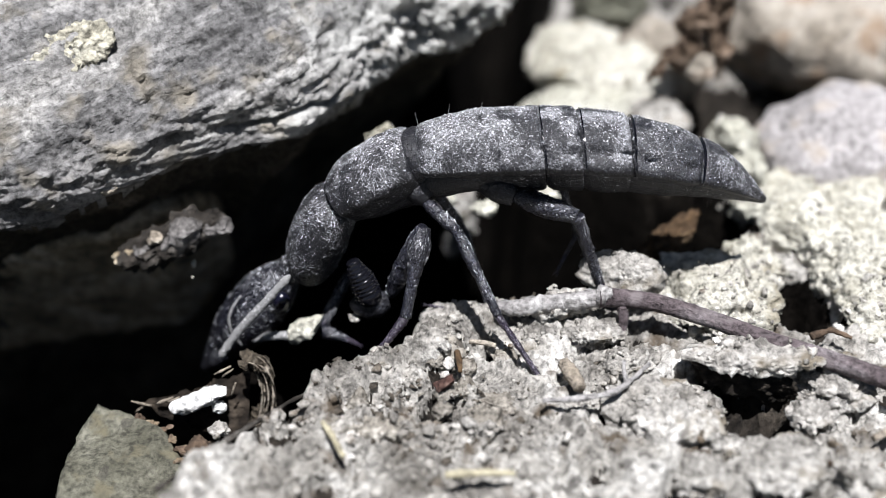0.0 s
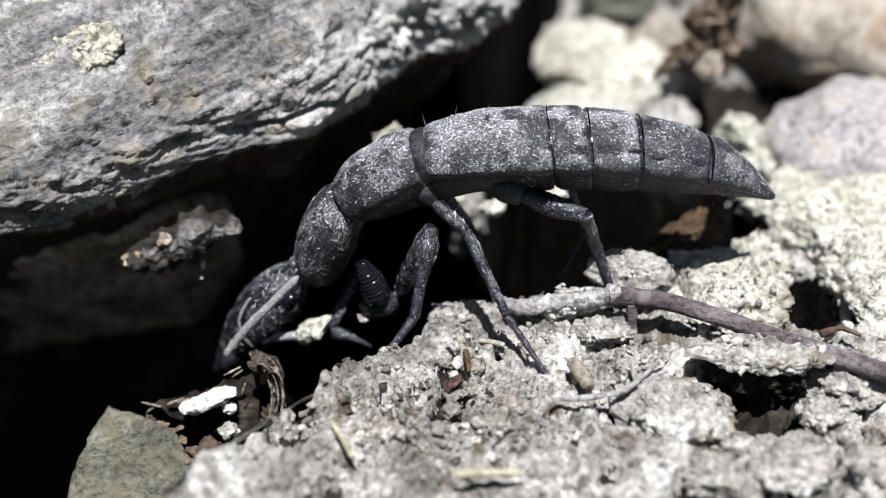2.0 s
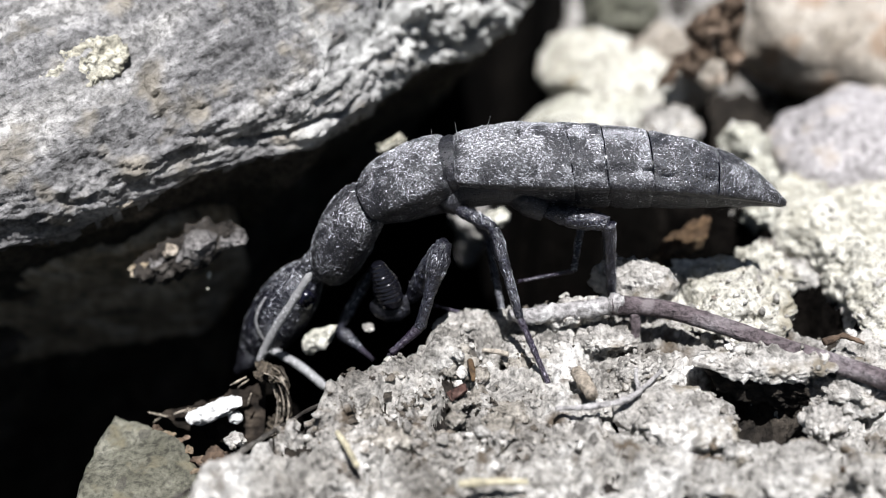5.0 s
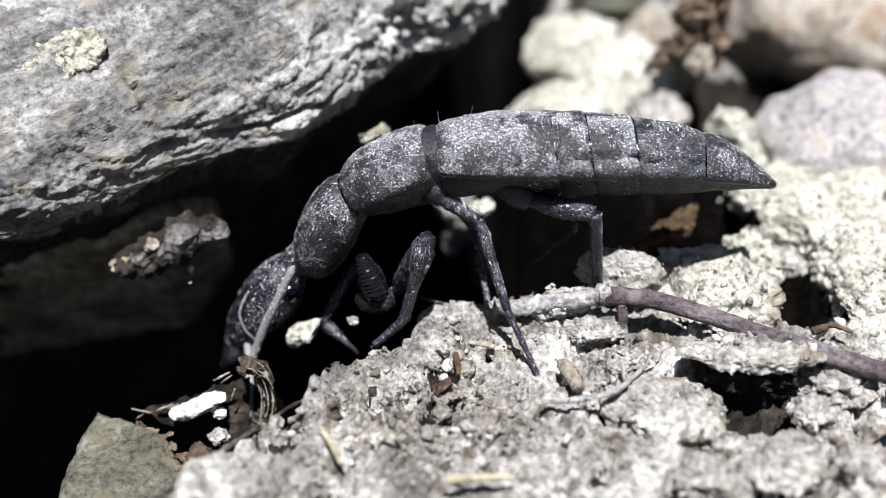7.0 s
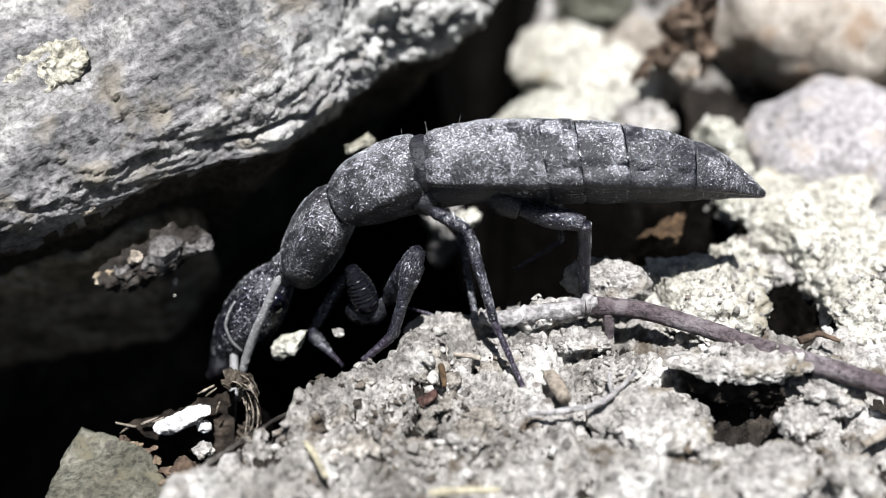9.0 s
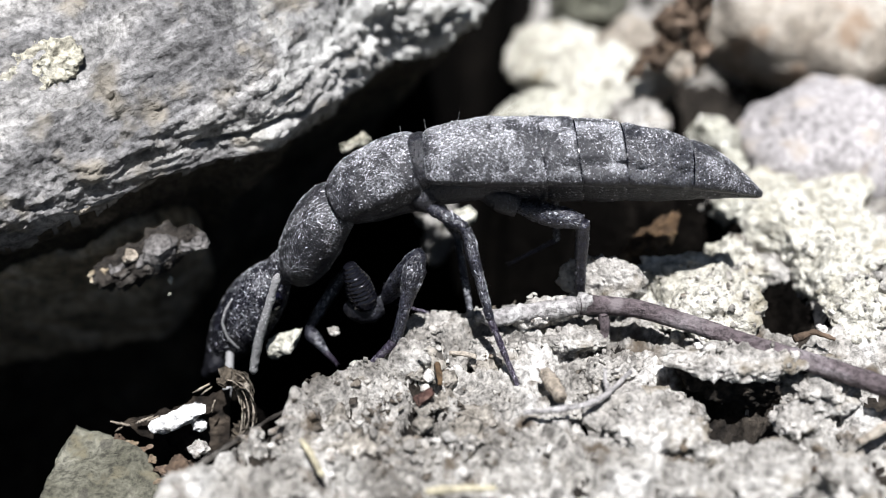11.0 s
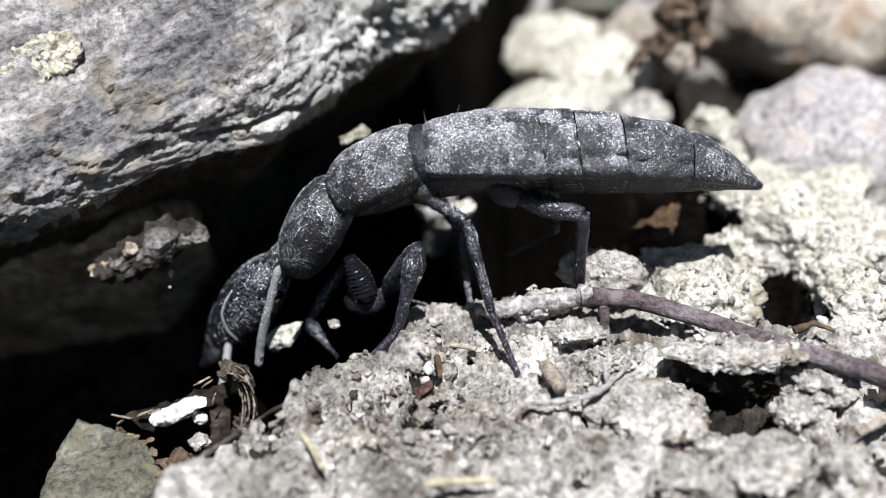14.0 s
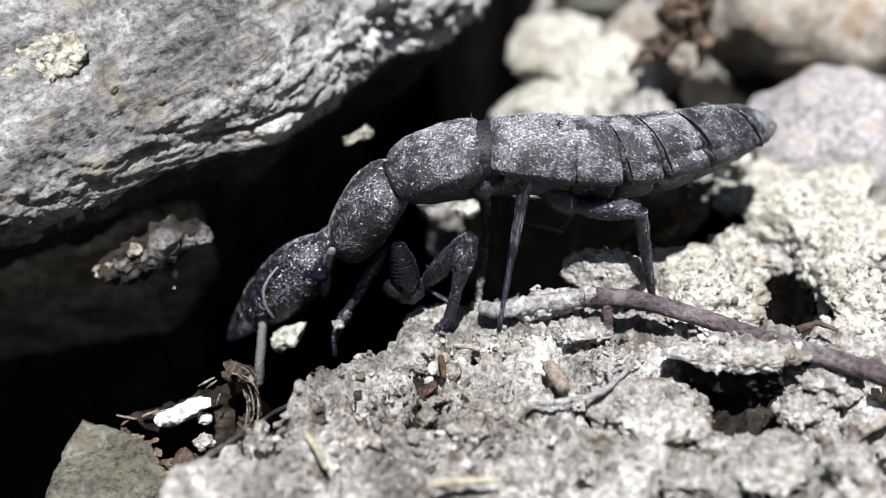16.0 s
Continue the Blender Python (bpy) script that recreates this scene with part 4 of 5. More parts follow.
chunk(15.98, 23.00, 3.90, (0.8, 0.8, 0.9), BEIGE, "stone", "small beige stone between pieces of rotten wood", "stone", 114, (0, 0, 30), angular=0.5, grain=1.2, group="stones behind")
chunk(13.05, 22.50, 3.95, (0.35, 0.5, 1.1), STUMP, "wood_chip", "dark brown rotten piece of wood between stones", "wood chip", 115, (0, 35, 0), angular=0.5, grain=1.2, group="rotten wood pieces")
chunk(16.31, 24.60, 4.90, (1.3, 0.8, 1.8), BEIGE, "stone", "small beige stone between pieces of rotten wood", "stone", 116, (0, 0, 0), angular=0.5, grain=1.2, group="stones behind")


def shale_flake():
    """A flat flake with broken edges that leans in the hollow."""
    outline = [(-17.9, -0.95), (-16.4, -1.4), (-14.2, -2.4), (-12.9, -4.3), (-12.6, -8.0), (-18.5, -8.2), (-18.55, -5.0), (-18.6, -2.9)]
    pts = []
    for k in range(len(outline)):
        a, b = np.array(outline[k]), np.array(outline[(k + 1) % len(outline)])
        for t in np.linspace(0, 1, 14, endpoint=False):
            pts.append(a * (1 - t) + b * t)
    pts = np.array(pts)
    c = pts.mean(0)
    rings, n = 26, len(pts)
    verts = []
    for side in (1, -1):
        for i in range(rings):
            q = c + (pts - c) * ((i + 1) / rings)
            rim = smooth(0.93, 1.0, np.full(n, (i + 1) / rings))
            z = 0.42 - 0.22 * rim if side > 0 else np.full(n, -13.0)
            q = q if side > 0 else c + (q - c) * 0.7
            verts.append(np.stack([q[:, 0], q[:, 1], z], 1))
    V = np.concatenate(verts)
    faces = []
    for s in range(2):
        o = s * rings * n
        for i in range(rings - 1):
            for j in range(n):
                a, b = o + i * n + j, o + i * n + (j + 1) % n
                q = (a, b, b + n, a + n)
                faces.append(q[::-1] if s == 0 else q)
        inner = [o + j for j in range(n)]
        faces.append(inner if s == 0 else inner[::-1])
    top, bot = (rings - 1) * n, (2 * rings - 1) * n
    for j in range(n):
        faces.append((top + j, bot + j, bot + (j + 1) % n, top + (j + 1) % n))
    out = V - (*c, 0)
    V = V + np.stack([out[:, 0] * 0.04 * fbm(V / 1.1, 3, 0.6, 81), out[:, 1] * 0.04 * fbm(V / 1.1 + 7, 3, 0.6, 82), 0.30 * fbm(V / 2.6, 4, 0.5, 83) + 0.05 * fbm(V / 0.5, 3, 0.5, 84)], 1)
    V[:, 2] += -4.8 + 0.10 * (V[:, 1] + 5)
    f = [tuple(int(i) for i in q) for q in faces]
    ob = new("shale_flake", mesh("shale_flake", V, f, FLAKE))
    tagged(ob, "flat greenish-grey shale flake lying in the hollow", "stone")
    for k, (x, y, s) in enumerate(((-15.6, -1.75, 0.28), (-14.9, -2.05, 0.36), (-14.2, -2.45, 0.42), (-13.7, -3.1, 0.45), (-13.2, -3.8, 0.5), (-12.9, -4.5, 0.5))):
        g, q = rough_lump((s * 1.0, s * 0.7, s * 0.35), 130 + k, sub=4, grain=0.6, angular=0.5)
        part("crust", mesh("crust", g + (x, y, -4.5 + 0.1 * (y + 5)), q, (STUMP, RUST)[k % 2]), ob, "crumbly brown crust on the edge")
    return ob


shale_flake()
chunk(-12.2, -3.6, -4.6, (0.7, 0.9, 0.7), STUMP, "bark_crumb", "brown crumb of bark wedged beside the shale flake", "bark crumb", 73, group="bark crumbs")
chunk(-11.3, -3.2, -3.6, (0.5, 0.5, 0.5), SOIL, "pebble", "small pale pebble beside the shale flake", "pebble", 74, group="pebbles in the hollow")


def curled_leaf():
    """A dry fibrous scrap of leaf: a dark flap that rolls up at one side, with a chalk-white crust on it."""
    t = thing("leaf_scrap", (-10.6, -0.5, -3.9), "dry curled brown leaf scrap with a chalk-white crust", "leaf")
    at = np.array((-10.6, -0.5, -3.9))
    nu, nv = 90, 40
    u = np.linspace(0, 1, nu)[:, None] * np.ones((1, nv))
    w = np.linspace(0, 1, nv)[None, :] * np.ones((nu, 1))
    tip, root, top = np.array((-15.9, -0.6, -4.2)), np.array((-10.3, -1.2, -5.9)), np.array((-10.2, 0.6, -3.0))
    ragged = 0.10 * value_noise(np.stack([u.ravel() * 22, w.ravel() * 0, 0 * u.ravel()], 1), 55).reshape(nu, nv)
    end = root[None, None] * (1 - w[..., None]) + top[None, None] * w[..., None]
    v = tip + (end - tip) * (u ** 0.85)[..., None]
    v[:, :, 2] += 0.45 * np.sin(u * 3.1) * (1 - w) * -1.0 + ragged * (np.abs(w - 0.5) * 4)
    v = v.reshape(-1, 3) - at
    v[:, 2] += 0.12 * fbm(v * (0.6, 1.6, 1.6) / 0.5, 3, 0.6, 96)
    F = grid_faces(nu, nv)

    def sheet(name, v, off, F, mat, label=""):
        k = len(v)
        return part(name, mesh(name, np.vstack([v, v + off]), [tuple(q) for q in F] + [tuple(i + k for i in q[::-1]) for q in F], mat), t, label)

    sheet("flap", v, np.array((0, 0.03, -0.07)), F, MEMBRANE, "flat dark brown flap")
    nu, nv = 60, 30
    a = np.linspace(radians(-80), radians(95), nu)[:, None] * np.ones((1, nv))
    w = np.linspace(0, 1, nv)[None, :] * np.ones((nu, 1))
    c = np.array((-10.35, 0.0, -3.35)) - at
    x = c[0] + 1.35 * np.cos(a) * (1 - 0.12 * w)
    z = c[2] + 2.1 * np.sin(a) * (1 - 0.10 * w)
    y = c[1] - 0.7 + (0.75 + 0.55 * np.cos(a)) * w + 0.25 * np.sin(2 * a)
    v = np.stack([x, y, z], -1).reshape(-1, 3)
    v += 0.28 * np.stack([fbm(v / 0.4 + 3 * k, 3, 0.6, 91 + k) for k in range(3)], 1)
    n = np.stack([np.cos(a), 0 * a, np.sin(a)], -1).reshape(-1, 3)
    sheet("curl", v, -0.14 * n, grid_faces(nu, nv), FIBRE, "pale fibrous rolled edge")
    rng = random.Random(17)
    for k in range(54):
        a0 = radians(rng.uniform(-85, 30))
        a1 = a0 + radians(rng.uniform(18, 60))
        d, dy, s = rng.uniform(-0.4, 0.18), rng.uniform(-0.2, 1.0), rng.uniform(0.82, 1.1)
        pts = [(c[0] + (1.35 + d) * math.cos(q) * s, c[1] - 0.85 + dy + 0.25 * math.sin(2 * q), c[2] + (2.1 + d) * math.sin(q)) for q in np.linspace(a0, min(a1, radians(100)), 7)]
        r = rng.uniform(0.022, 0.05)
        part("fibre", tube(pts, [r * 0.6, r, r, r * 1.1, r, r, r * 0.4], mat=HUSK if k % 4 else MEMBRANE, name="fibre", wobble=0.6, seed=k, step=0.08, ring=6), t, "pale frayed fibre" if k % 4 else "")
    for k, (px, pz, l, h) in enumerate(((-15.2, -4.25, -1.0, 0.25), (-15.6, -4.3, -0.5, -0.45), (-14.9, -4.1, 0.9, 0.45), (-14.4, -4.0, 0.7, 0.35), (-11.0, -3.4, 0.25, 0.8), (-11.4, -2.2, 0.6, 0.5), (-10.9, -1.5, -0.9, -0.6))):
        p = np.array((px, -0.75, pz)) - at
        part("fibre", tube([tuple(p), tuple(p + (l * 0.5, -0.05, h * 0.5 + 0.06)), tuple(p + (l, 0.05, h))], [0.05, 0.07, 0.03], mat=HUSK, name="fibre", wobble=0.3, seed=k, step=0.1, ring=7), t, "pale frayed fibre")
    g, f = rough_lump((1.75, 0.65, 0.52), 94, sub=5, grain=0.22)
    g[:, 2] *= 1 - 0.25 * smooth(-1.6, 1.6, g[:, 0])
    part("white_crust", mesh("white_crust", turned(g, 0, -18, 6) + (-2.15, -0.45, 0.33), f, WHITE), t, "chalk-white crust")
    g, f = rough_lump((0.42, 0.3, 0.32), 95, sub=4, grain=0.25)
    part("white_bead", mesh("white_bead", g + (-1.05, -0.5, -0.1), f, WHITE), t, "small chalk-white bead")


curled_leaf()


# ---- the rove beetle ----
YB = 4.5
ROOT = (-0.72, YB, 8.1)


def interp(keys, t):
    """Eased values between keys of (t, ...)."""
    ts = [k[0] for k in keys]
    if t <= ts[0]:
        return np.array(keys[0][1:], float)
    for a, b in zip(keys, keys[1:]):
        if t <= b[0]:
            u = (t - a[0]) / (b[0] - a[0])
            u = u * u * (3 - 2 * u)
            return np.array(a[1:], float) * (1 - u) + np.array(b[1:], float) * u
    return np.array(keys[-1][1:], float)


def tilt(deg):
    """A turn in the plane of the body's side view; positive lifts the tail."""
    return Matrix.Rotation(radians(-deg), 4, "Y")


BODY = [(0, -1.10, -0.18, 5.8), (2.1, -1.10, -0.22, 5.8), (2.45, -1.02, -0.28, 4.4), (3.0, -0.34, -0.02, -1.5), (3.5, -0.02, -0.03, -1.0), (4.2, 0.06, -0.04, -0.4),
        (6.3, 0.06, -0.02, 0.0), (7.0, 0.06, 0.0, 0.0), (9.2, 0.26, 0.06, 0.6), (11.3, 0.40, 0.12, 0.6), (14.65, 0.42, 0.12, 0.5), (15.0, 1.26, 0.12, -0.9), (15.3, 2.20, 0.0, -3.0), (15.5, 2.42, -0.02, -2.6), (15.75, 2.80, 0.1, -4.2), (16, 3.36, 0.36, -8.0)]
BEND = [(0, -14), (2.1, -13.5), (2.45, -12), (3.0, -3), (3.5, -3), (4.2, -3), (6.3, 0), (9.2, -2), (11.3, -3), (14.65, -3), (15.0, -1), (15.3, -3), (15.5, -4), (15.75, 0), (16, 10)]
SWING = [(0, 0), (14.65, 0), (15.0, 26), (15.3, 24), (15.6, 28), (16, 42)]
STRETCH = [(0, 0.19), (2.1, 0.19), (2.45, 0.16), (3.0, 0.04), (4.2, 0.0), (14.65, 0), (15.0, 0.10), (15.5, 0.18), (16, 0.18)]
NECK = [(0, -0.5), (2.1, -0.5), (2.45, 0.5), (3.0, 5.5), (3.5, 3), (4.2, 0.5), (7.0, 0), (9.2, -2.5), (14.65, -2.7), (15.0, -3.0), (15.3, -7), (15.5, -9.5), (16, 2)]
HEAD = [(0, -5), (0.6, -3.5), (2.1, -4), (2.5, -4), (3.0, -1), (3.5, -1.4), (6.3, 0), (9.2, 0), (11.3, -0.8), (14.65, -2), (15.0, -5), (15.2, -9), (15.5, -13), (16, -11)]
HINGE, NAPE = (-4.9, YB, 5.9), (-7.95, YB, 1.65)


def body_pose(t):
    dx, dz, a = interp(BODY, t)
    return Matrix.Translation((Vector(ROOT) + Vector((dx, 0, dz))) * MM) @ tilt(a)


def rel(p, q=ROOT):
    return (Vector(p) - Vector(q)) * MM


def pronotum_pose(t):
    return Matrix.Translation(rel(HINGE)) @ tilt(interp(NECK, t)[0])


def head_pose(t):
    turn = interp(HEAD, t)[0] - interp(BODY, t)[2] - interp(NECK, t)[0]
    return pronotum_pose(t) @ Matrix.Translation(rel(NAPE, HINGE)) @ tilt(turn)


def dusted(me, count, seed, size=0.0165, hair=0.3, lean=(1, 0, 0)):
    """Strew tiny grains and lying hairs on a mesh, thicker in patches; they stay part of it."""
    rng = np.random.RandomState(seed + 500)
    n = len(me.vertices)
    co, no = np.zeros(n * 3), np.zeros(n * 3, np.float32)
    me.vertices.foreach_get("co", co)
    me.vertex_normals.foreach_get("vector", no)
    co, no = co.reshape(-1, 3) / MM, no.reshape(-1, 3)
    polys = [tuple(p.vertices) for p in me.polygons]
    quads = np.array([p for p in polys if len(p) == 4])
    area = np.linalg.norm(np.cross(co[quads[:, 2]] - co[quads[:, 0]], co[quads[:, 3]] - co[quads[:, 1]]), axis=1)
    mid = co[quads].mean(1)
    wgt = area * np.clip(0.55 + 1.1 * fbm(mid / 0.9 + seed, 3, 0.6, seed + 3), 0.10, 2) * (0.03 + smooth(-0.6, 0.35, no[quads[:, 0], 2]))
    pick = rng.choice(len(quads), count, p=wgt / wgt.sum())
    q = quads[pick]
    u, v = rng.rand(count, 1), rng.rand(count, 1)
    at = (co[q[:, 0]] * (1 - u) + co[q[:, 1]] * u) * (1 - v) + (co[q[:, 3]] * (1 - u) + co[q[:, 2]] * u) * v
    nn = no[q[:, 0]]
    r = size * rng.lognormal(0, 0.4, (count, 1))
    long = np.where(rng.rand(count, 1) < hair, rng.uniform(2.0, 3.6, (count, 1)), 1.0)
    d = np.array(lean, float) + 0.45 * rng.normal(size=(count, 3))
    d -= nn * (d * nn).sum(1, keepdims=True)
    d /= np.linalg.norm(d, axis=1)[:, None] + 1e-9
    e = np.cross(nn, d)
    thin = np.where(long > 1, 0.45, 1.0)
    a, b, c = at + d * r * long, at - d * r * long + e * r * thin, at - d * r * long - e * r * thin
    top = at + nn * r * np.where(long > 1, 0.8, 1.2)
    extra = np.stack([a, b, c, top], 1).reshape(-1, 3)
    k = n + 4 * np.arange(count)[:, None]
    tri = np.concatenate([k + (0, 1, 3), k + (1, 2, 3), k + (2, 0, 3)])
    mats = list(me.materials)
    out = mesh(me.name, np.vstack([co, extra]), polys + [tuple(x) for x in tri.tolist()], mats[0])
    out.materials.append(DUST)
    idx = np.zeros(len(polys) + len(tri), np.int32)
    idx[len(polys):] = 1
    out.polygons.foreach_set("material_index", idx)
    return out


def shell(name, line, pivot, mat, ring=56, rows=40, wide=1.25, ridge=0.0, grain=0.03, seed=0, belly=1.0, dust=0, slant=0.0, keel=0.0, grit=0.0165):
    """A rounded shell along a line of (x, z, half thickness as seen) in the body's mid plane."""
    L = np.array(line, float)
    s = np.r_[0, np.cumsum(np.hypot(np.diff(L[:, 0]), np.diff(L[:, 1])))]
    t = np.linspace(0, s[-1], rows)
    q = np.stack([np.interp(t, s, L[:, k]) for k in range(3)], 1)
    for _ in range(2):
        q[1:-1] = (q[:-2] + 2 * q[1:-1] + q[2:]) / 4
    tx, tz = np.gradient(q[:, 0]), np.gradient(q[:, 1])
    m = np.hypot(tx, tz)
    nx, nz = -tz / m, tx / m
    flip = np.where(nz < 0, -1, 1) if abs(tx).mean() > abs(tz).mean() else np.where(nx > 0, -1, 1)
    nx, nz = nx * flip, nz * flip
    rh = q[:, 2] / 1.089
    th = np.linspace(0, 2 * np.pi, ring, endpoint=False)
    way = 0.06 * value_noise(np.stack([q[:, 0] / 0.9, 0 * t, 0 * t + seed], 1), 9)[:, None]
    deep = ridge * (0.75 + 0.6 * value_noise(np.stack([q[:, 0] / 0.7, 0 * t + 5, 0 * t], 1), 19))[:, None]
    sn = np.sin(th)[None, :] + way
    fold = deep * (0.35 * np.exp(-((sn - 0.22) / 0.16) ** 2) - 1.0 * np.exp(-((sn - 0.47) / 0.055) ** 2)) * (np.abs(np.cos(th)) > 0.45)[None]
    up = np.where(np.sin(th) < 0, belly, 1.0)
    ex = (1 + fold) * rh[:, None]
    V = np.zeros((rows, ring, 3))
    V[:, :, 0] = q[:, 0, None] + nx[:, None] * ex * (np.sin(th) * up)[None]
    # the back ends in a side edge, and the belly is tucked in below it
    tuck = 1 + keel * (0.06 * np.exp(-((np.sin(th) - 0.08) / 0.12) ** 2) - 0.38 * smooth(-0.02, 0.4, -np.sin(th)))
    V[:, :, 1] = YB + wide * ex * (np.cos(th) * tuck)[None]
    V[:, :, 2] = q[:, 1, None] + nz[:, None] * ex * (np.sin(th) * up)[None]
    V[:, :, 0] -= slant * (V[:, :, 2] - q[:, 1, None])
    V = V.reshape(-1, 3)
    ctr = np.stack([q[:, 0], np.full(rows, YB), q[:, 1]], 1)
    out = V - np.repeat(ctr, ring, 0)
    V = V + out * (grain * fbm(V / 0.7 + seed, 3, 0.55, seed))[:, None] + out * (0.012 * fbm(V / 0.12, 2, 0.6, seed + 2))[:, None]
    f = [tuple(x) for x in grid_faces(rows, ring, close_v=True)]
    V = np.vstack([V, ctr[0], ctr[-1]])
    f += [(len(V) - 2, j, (j + 1) % ring) for j in range(ring)]
    e = (rows - 1) * ring
    f += [(len(V) - 1, e + (j + 1) % ring, e + j) for j in range(ring)]
    me = mesh(name, V - np.array(pivot), f, mat)
    nrm = np.zeros(len(V) * 3, np.float32)
    me.vertex_normals.foreach_get("vector", nrm)
    if (nrm.reshape(-1, 3)[: len(out)] * out).sum() < 0:
        me = mesh(name, V - np.array(pivot), [q[::-1] for q in f], mat)
    return dusted(me, dust, seed, grit) if dust else me


beetle = thing("rove_beetle", ROOT, "black dusty rove beetle with a long curved abdomen standing on soil", "beetle")
KEYED = []
part("elytra", shell("elytra", [(-4.72, 5.72, 0.9), (-4.68, 5.76, 1.34), (-4.40, 6.01, 1.52), (-4.05, 6.28, 1.66), (-3.45, 6.68, 1.78), (-2.4, 7.27, 1.78), (-1.55, 7.70, 1.72), (-1.0, 7.88, 1.65), (-0.86, 7.93, 1.48)], ROOT, SHELL, seed=3, dust=12500, keel=0.35, wide=1.4, belly=1.05), beetle)
pronotum = part("pronotum", shell("pronotum", [(-4.72, 6.02, 0.6), (-4.82, 5.90, 1.12), (-5.15, 5.46, 1.42), (-5.62, 4.78, 1.58), (-6.12, 3.74, 1.66), (-6.55, 2.75, 1.58), (-6.92, 1.95, 1.34), (-7.18, 1.45, 0.98), (-7.3, 1.2, 0.5)], HINGE, SHELL, seed=5, dust=10500, wide=1.4), beetle)
head = part("head", shell("head", [(-7.80, 1.80, 0.50), (-8.08, 1.40, 0.86), (-8.64, 0.55, 1.38), (-9.3, -0.5, 1.64), (-10.05, -1.75, 1.66), (-10.7, -2.8, 1.46), (-11.2, -3.6, 1.12), (-11.6, -4.15, 0.86), (-11.95, -4.6, 0.4)], NAPE, HEADM, seed=7, wide=1.12, dust=3400, grit=0.023), beetle)
part("neck", shell("neck", [(-7.1, 2.7, 0.5), (-7.5, 2.2, 0.8), (-8.0, 1.5, 0.84), (-8.4, 0.9, 0.6)], NAPE, SHELLDARK, rows=16, seed=63, wide=1.2, dust=700), head)
KEYED += [(pronotum, pronotum_pose), (head, head_pose)]

part("waist", shell("waist", [(-5.4, 5.2, 0.6), (-4.9, 5.85, 0.98), (-4.5, 6.3, 1.0), (-4.2, 6.6, 0.6)], ROOT, GLOSSY, rows=14, seed=61), beetle, "glossy black joint behind the pronotum")
part("waist", shell("waist", [(-1.6, 7.8, 0.9), (-1.0, 8.0, 1.44), (-0.5, 8.1, 1.46), (0.0, 8.15, 0.9)], ROOT, SHELLDARK, rows=14, seed=62), beetle, "glossy black joint behind the elytra")

# tail segments, hinged one behind another
LINE = [(-0.94, 7.93, 1.58), (0.3, 8.05, 1.76), (1.59, 8.13, 1.96), (3.66, 8.15, 2.06), (5.73, 8.15, 2.07), (8.5, 8.07, 1.96), (11.28, 7.86, 1.74), (12.98, 7.52, 1.40), (14.42, 7.06, 0.94), (15.45, 6.62, 0.50), (16.2, 6.30, 0.20)]
CUTS = [-0.7, 3.4, 5.25, 6.9, 9.1, 12.3, 16.2]
LX, LZ, LR = (np.array([p[k] for p in LINE]) for k in range(3))
PIVOTS = [(c, YB, float(np.interp(c, LX, LZ))) for c in CUTS]


def tail_pose(k):
    def at(t):
        m, share = Matrix.Identity(4), interp(BEND, t)[0] / 5.0
        swing = Matrix.Rotation(radians(interp(SWING, t)[0] / 5.0), 4, "Z")
        last = ROOT
        for i in range(k + 1):
            m = m @ Matrix.Translation(rel(PIVOTS[i], last)) @ (Matrix.Translation((interp(STRETCH, t)[0] * MM, 0, 0)) @ tilt(share) @ swing if i else Matrix.Identity(4))
            last = PIVOTS[i]
        return m
    return at


for k in range(6):
    a, b = CUTS[k], CUTS[k + 1]
    front = 0.30 if k else -0.08
    xs = np.linspace(a - front, b + (0.06 if k < 5 else 0.0), 22)
    u = np.linspace(0, 1, 22)
    step = (0.03, 0.0, 0.06, 0.06, 0.03, 0.02)[k]
    r = np.interp(xs, LX, LR) * (1.0 - step + step * smooth(0.04, 0.22, u) + 0.2 * step * smooth(0.3, 0.8, u))
    r[0] *= 0.75 if k != 1 else 0.97
    if k < 5:
        r[-1] *= 0.94 if k else 0.99
    line = list(zip(xs, np.interp(xs, LX, LZ), r))
    seg = part("abdomen_segment", shell("abdomen_segment", line, PIVOTS[k], SHELL if k < 4 else SHELLDARK, rows=30, ridge=(0.0, 0.10, 0.18, 0.18, 0.16, 0.12)[k], seed=11 + k, grain=0.025, slant=(0.05, 0.10, 0.2, 0.22, 0.15, 0.0)[k], keel=1.0, belly=1.22, dust=int(4300 * (b - a)) if k < 4 else int(1500 * (b - a))), beetle)
    if k > 1:
        j = np.linspace(a - 0.035, a + 0.035, 7)
        part("segment_joint", shell("segment_joint", list(zip(j, np.interp(j, LX, LZ), np.interp(j, LX, LR) * 1.004)), PIVOTS[k], GLOSSY, rows=7, ridge=0.05, seed=70 + k, grain=0.015, slant=0.2, keel=1.0), seg, "shiny black joint between segments")
    KEYED.append((seg, tail_pose(k)))


def mandible(side):
    y = YB + side * 0.55
    pts = [(-11.0, y, -3.2), (-11.7, y + side * 0.35, -4.2), (-12.2, y + side * 0.15, -4.9), (-12.45, y - side * 0.35, -5.4)]
    me = tube([tuple(np.array(p) - NAPE) for p in pts], [0.55, 0.5, 0.36, 0.10], mat=SHELLDARK, name="mandible", wobble=0.08, step=0.12)
    part("mandible", me, head)


mandible(-1), mandible(1)
part("labrum", shell("labrum", [(-10.95, -2.6, 0.7), (-11.1, -2.85, 1.0), (-11.5, -3.4, 0.85), (-11.8, -3.85, 0.4)], NAPE, SHELLDARK, rows=16, seed=31, wide=1.0), head)
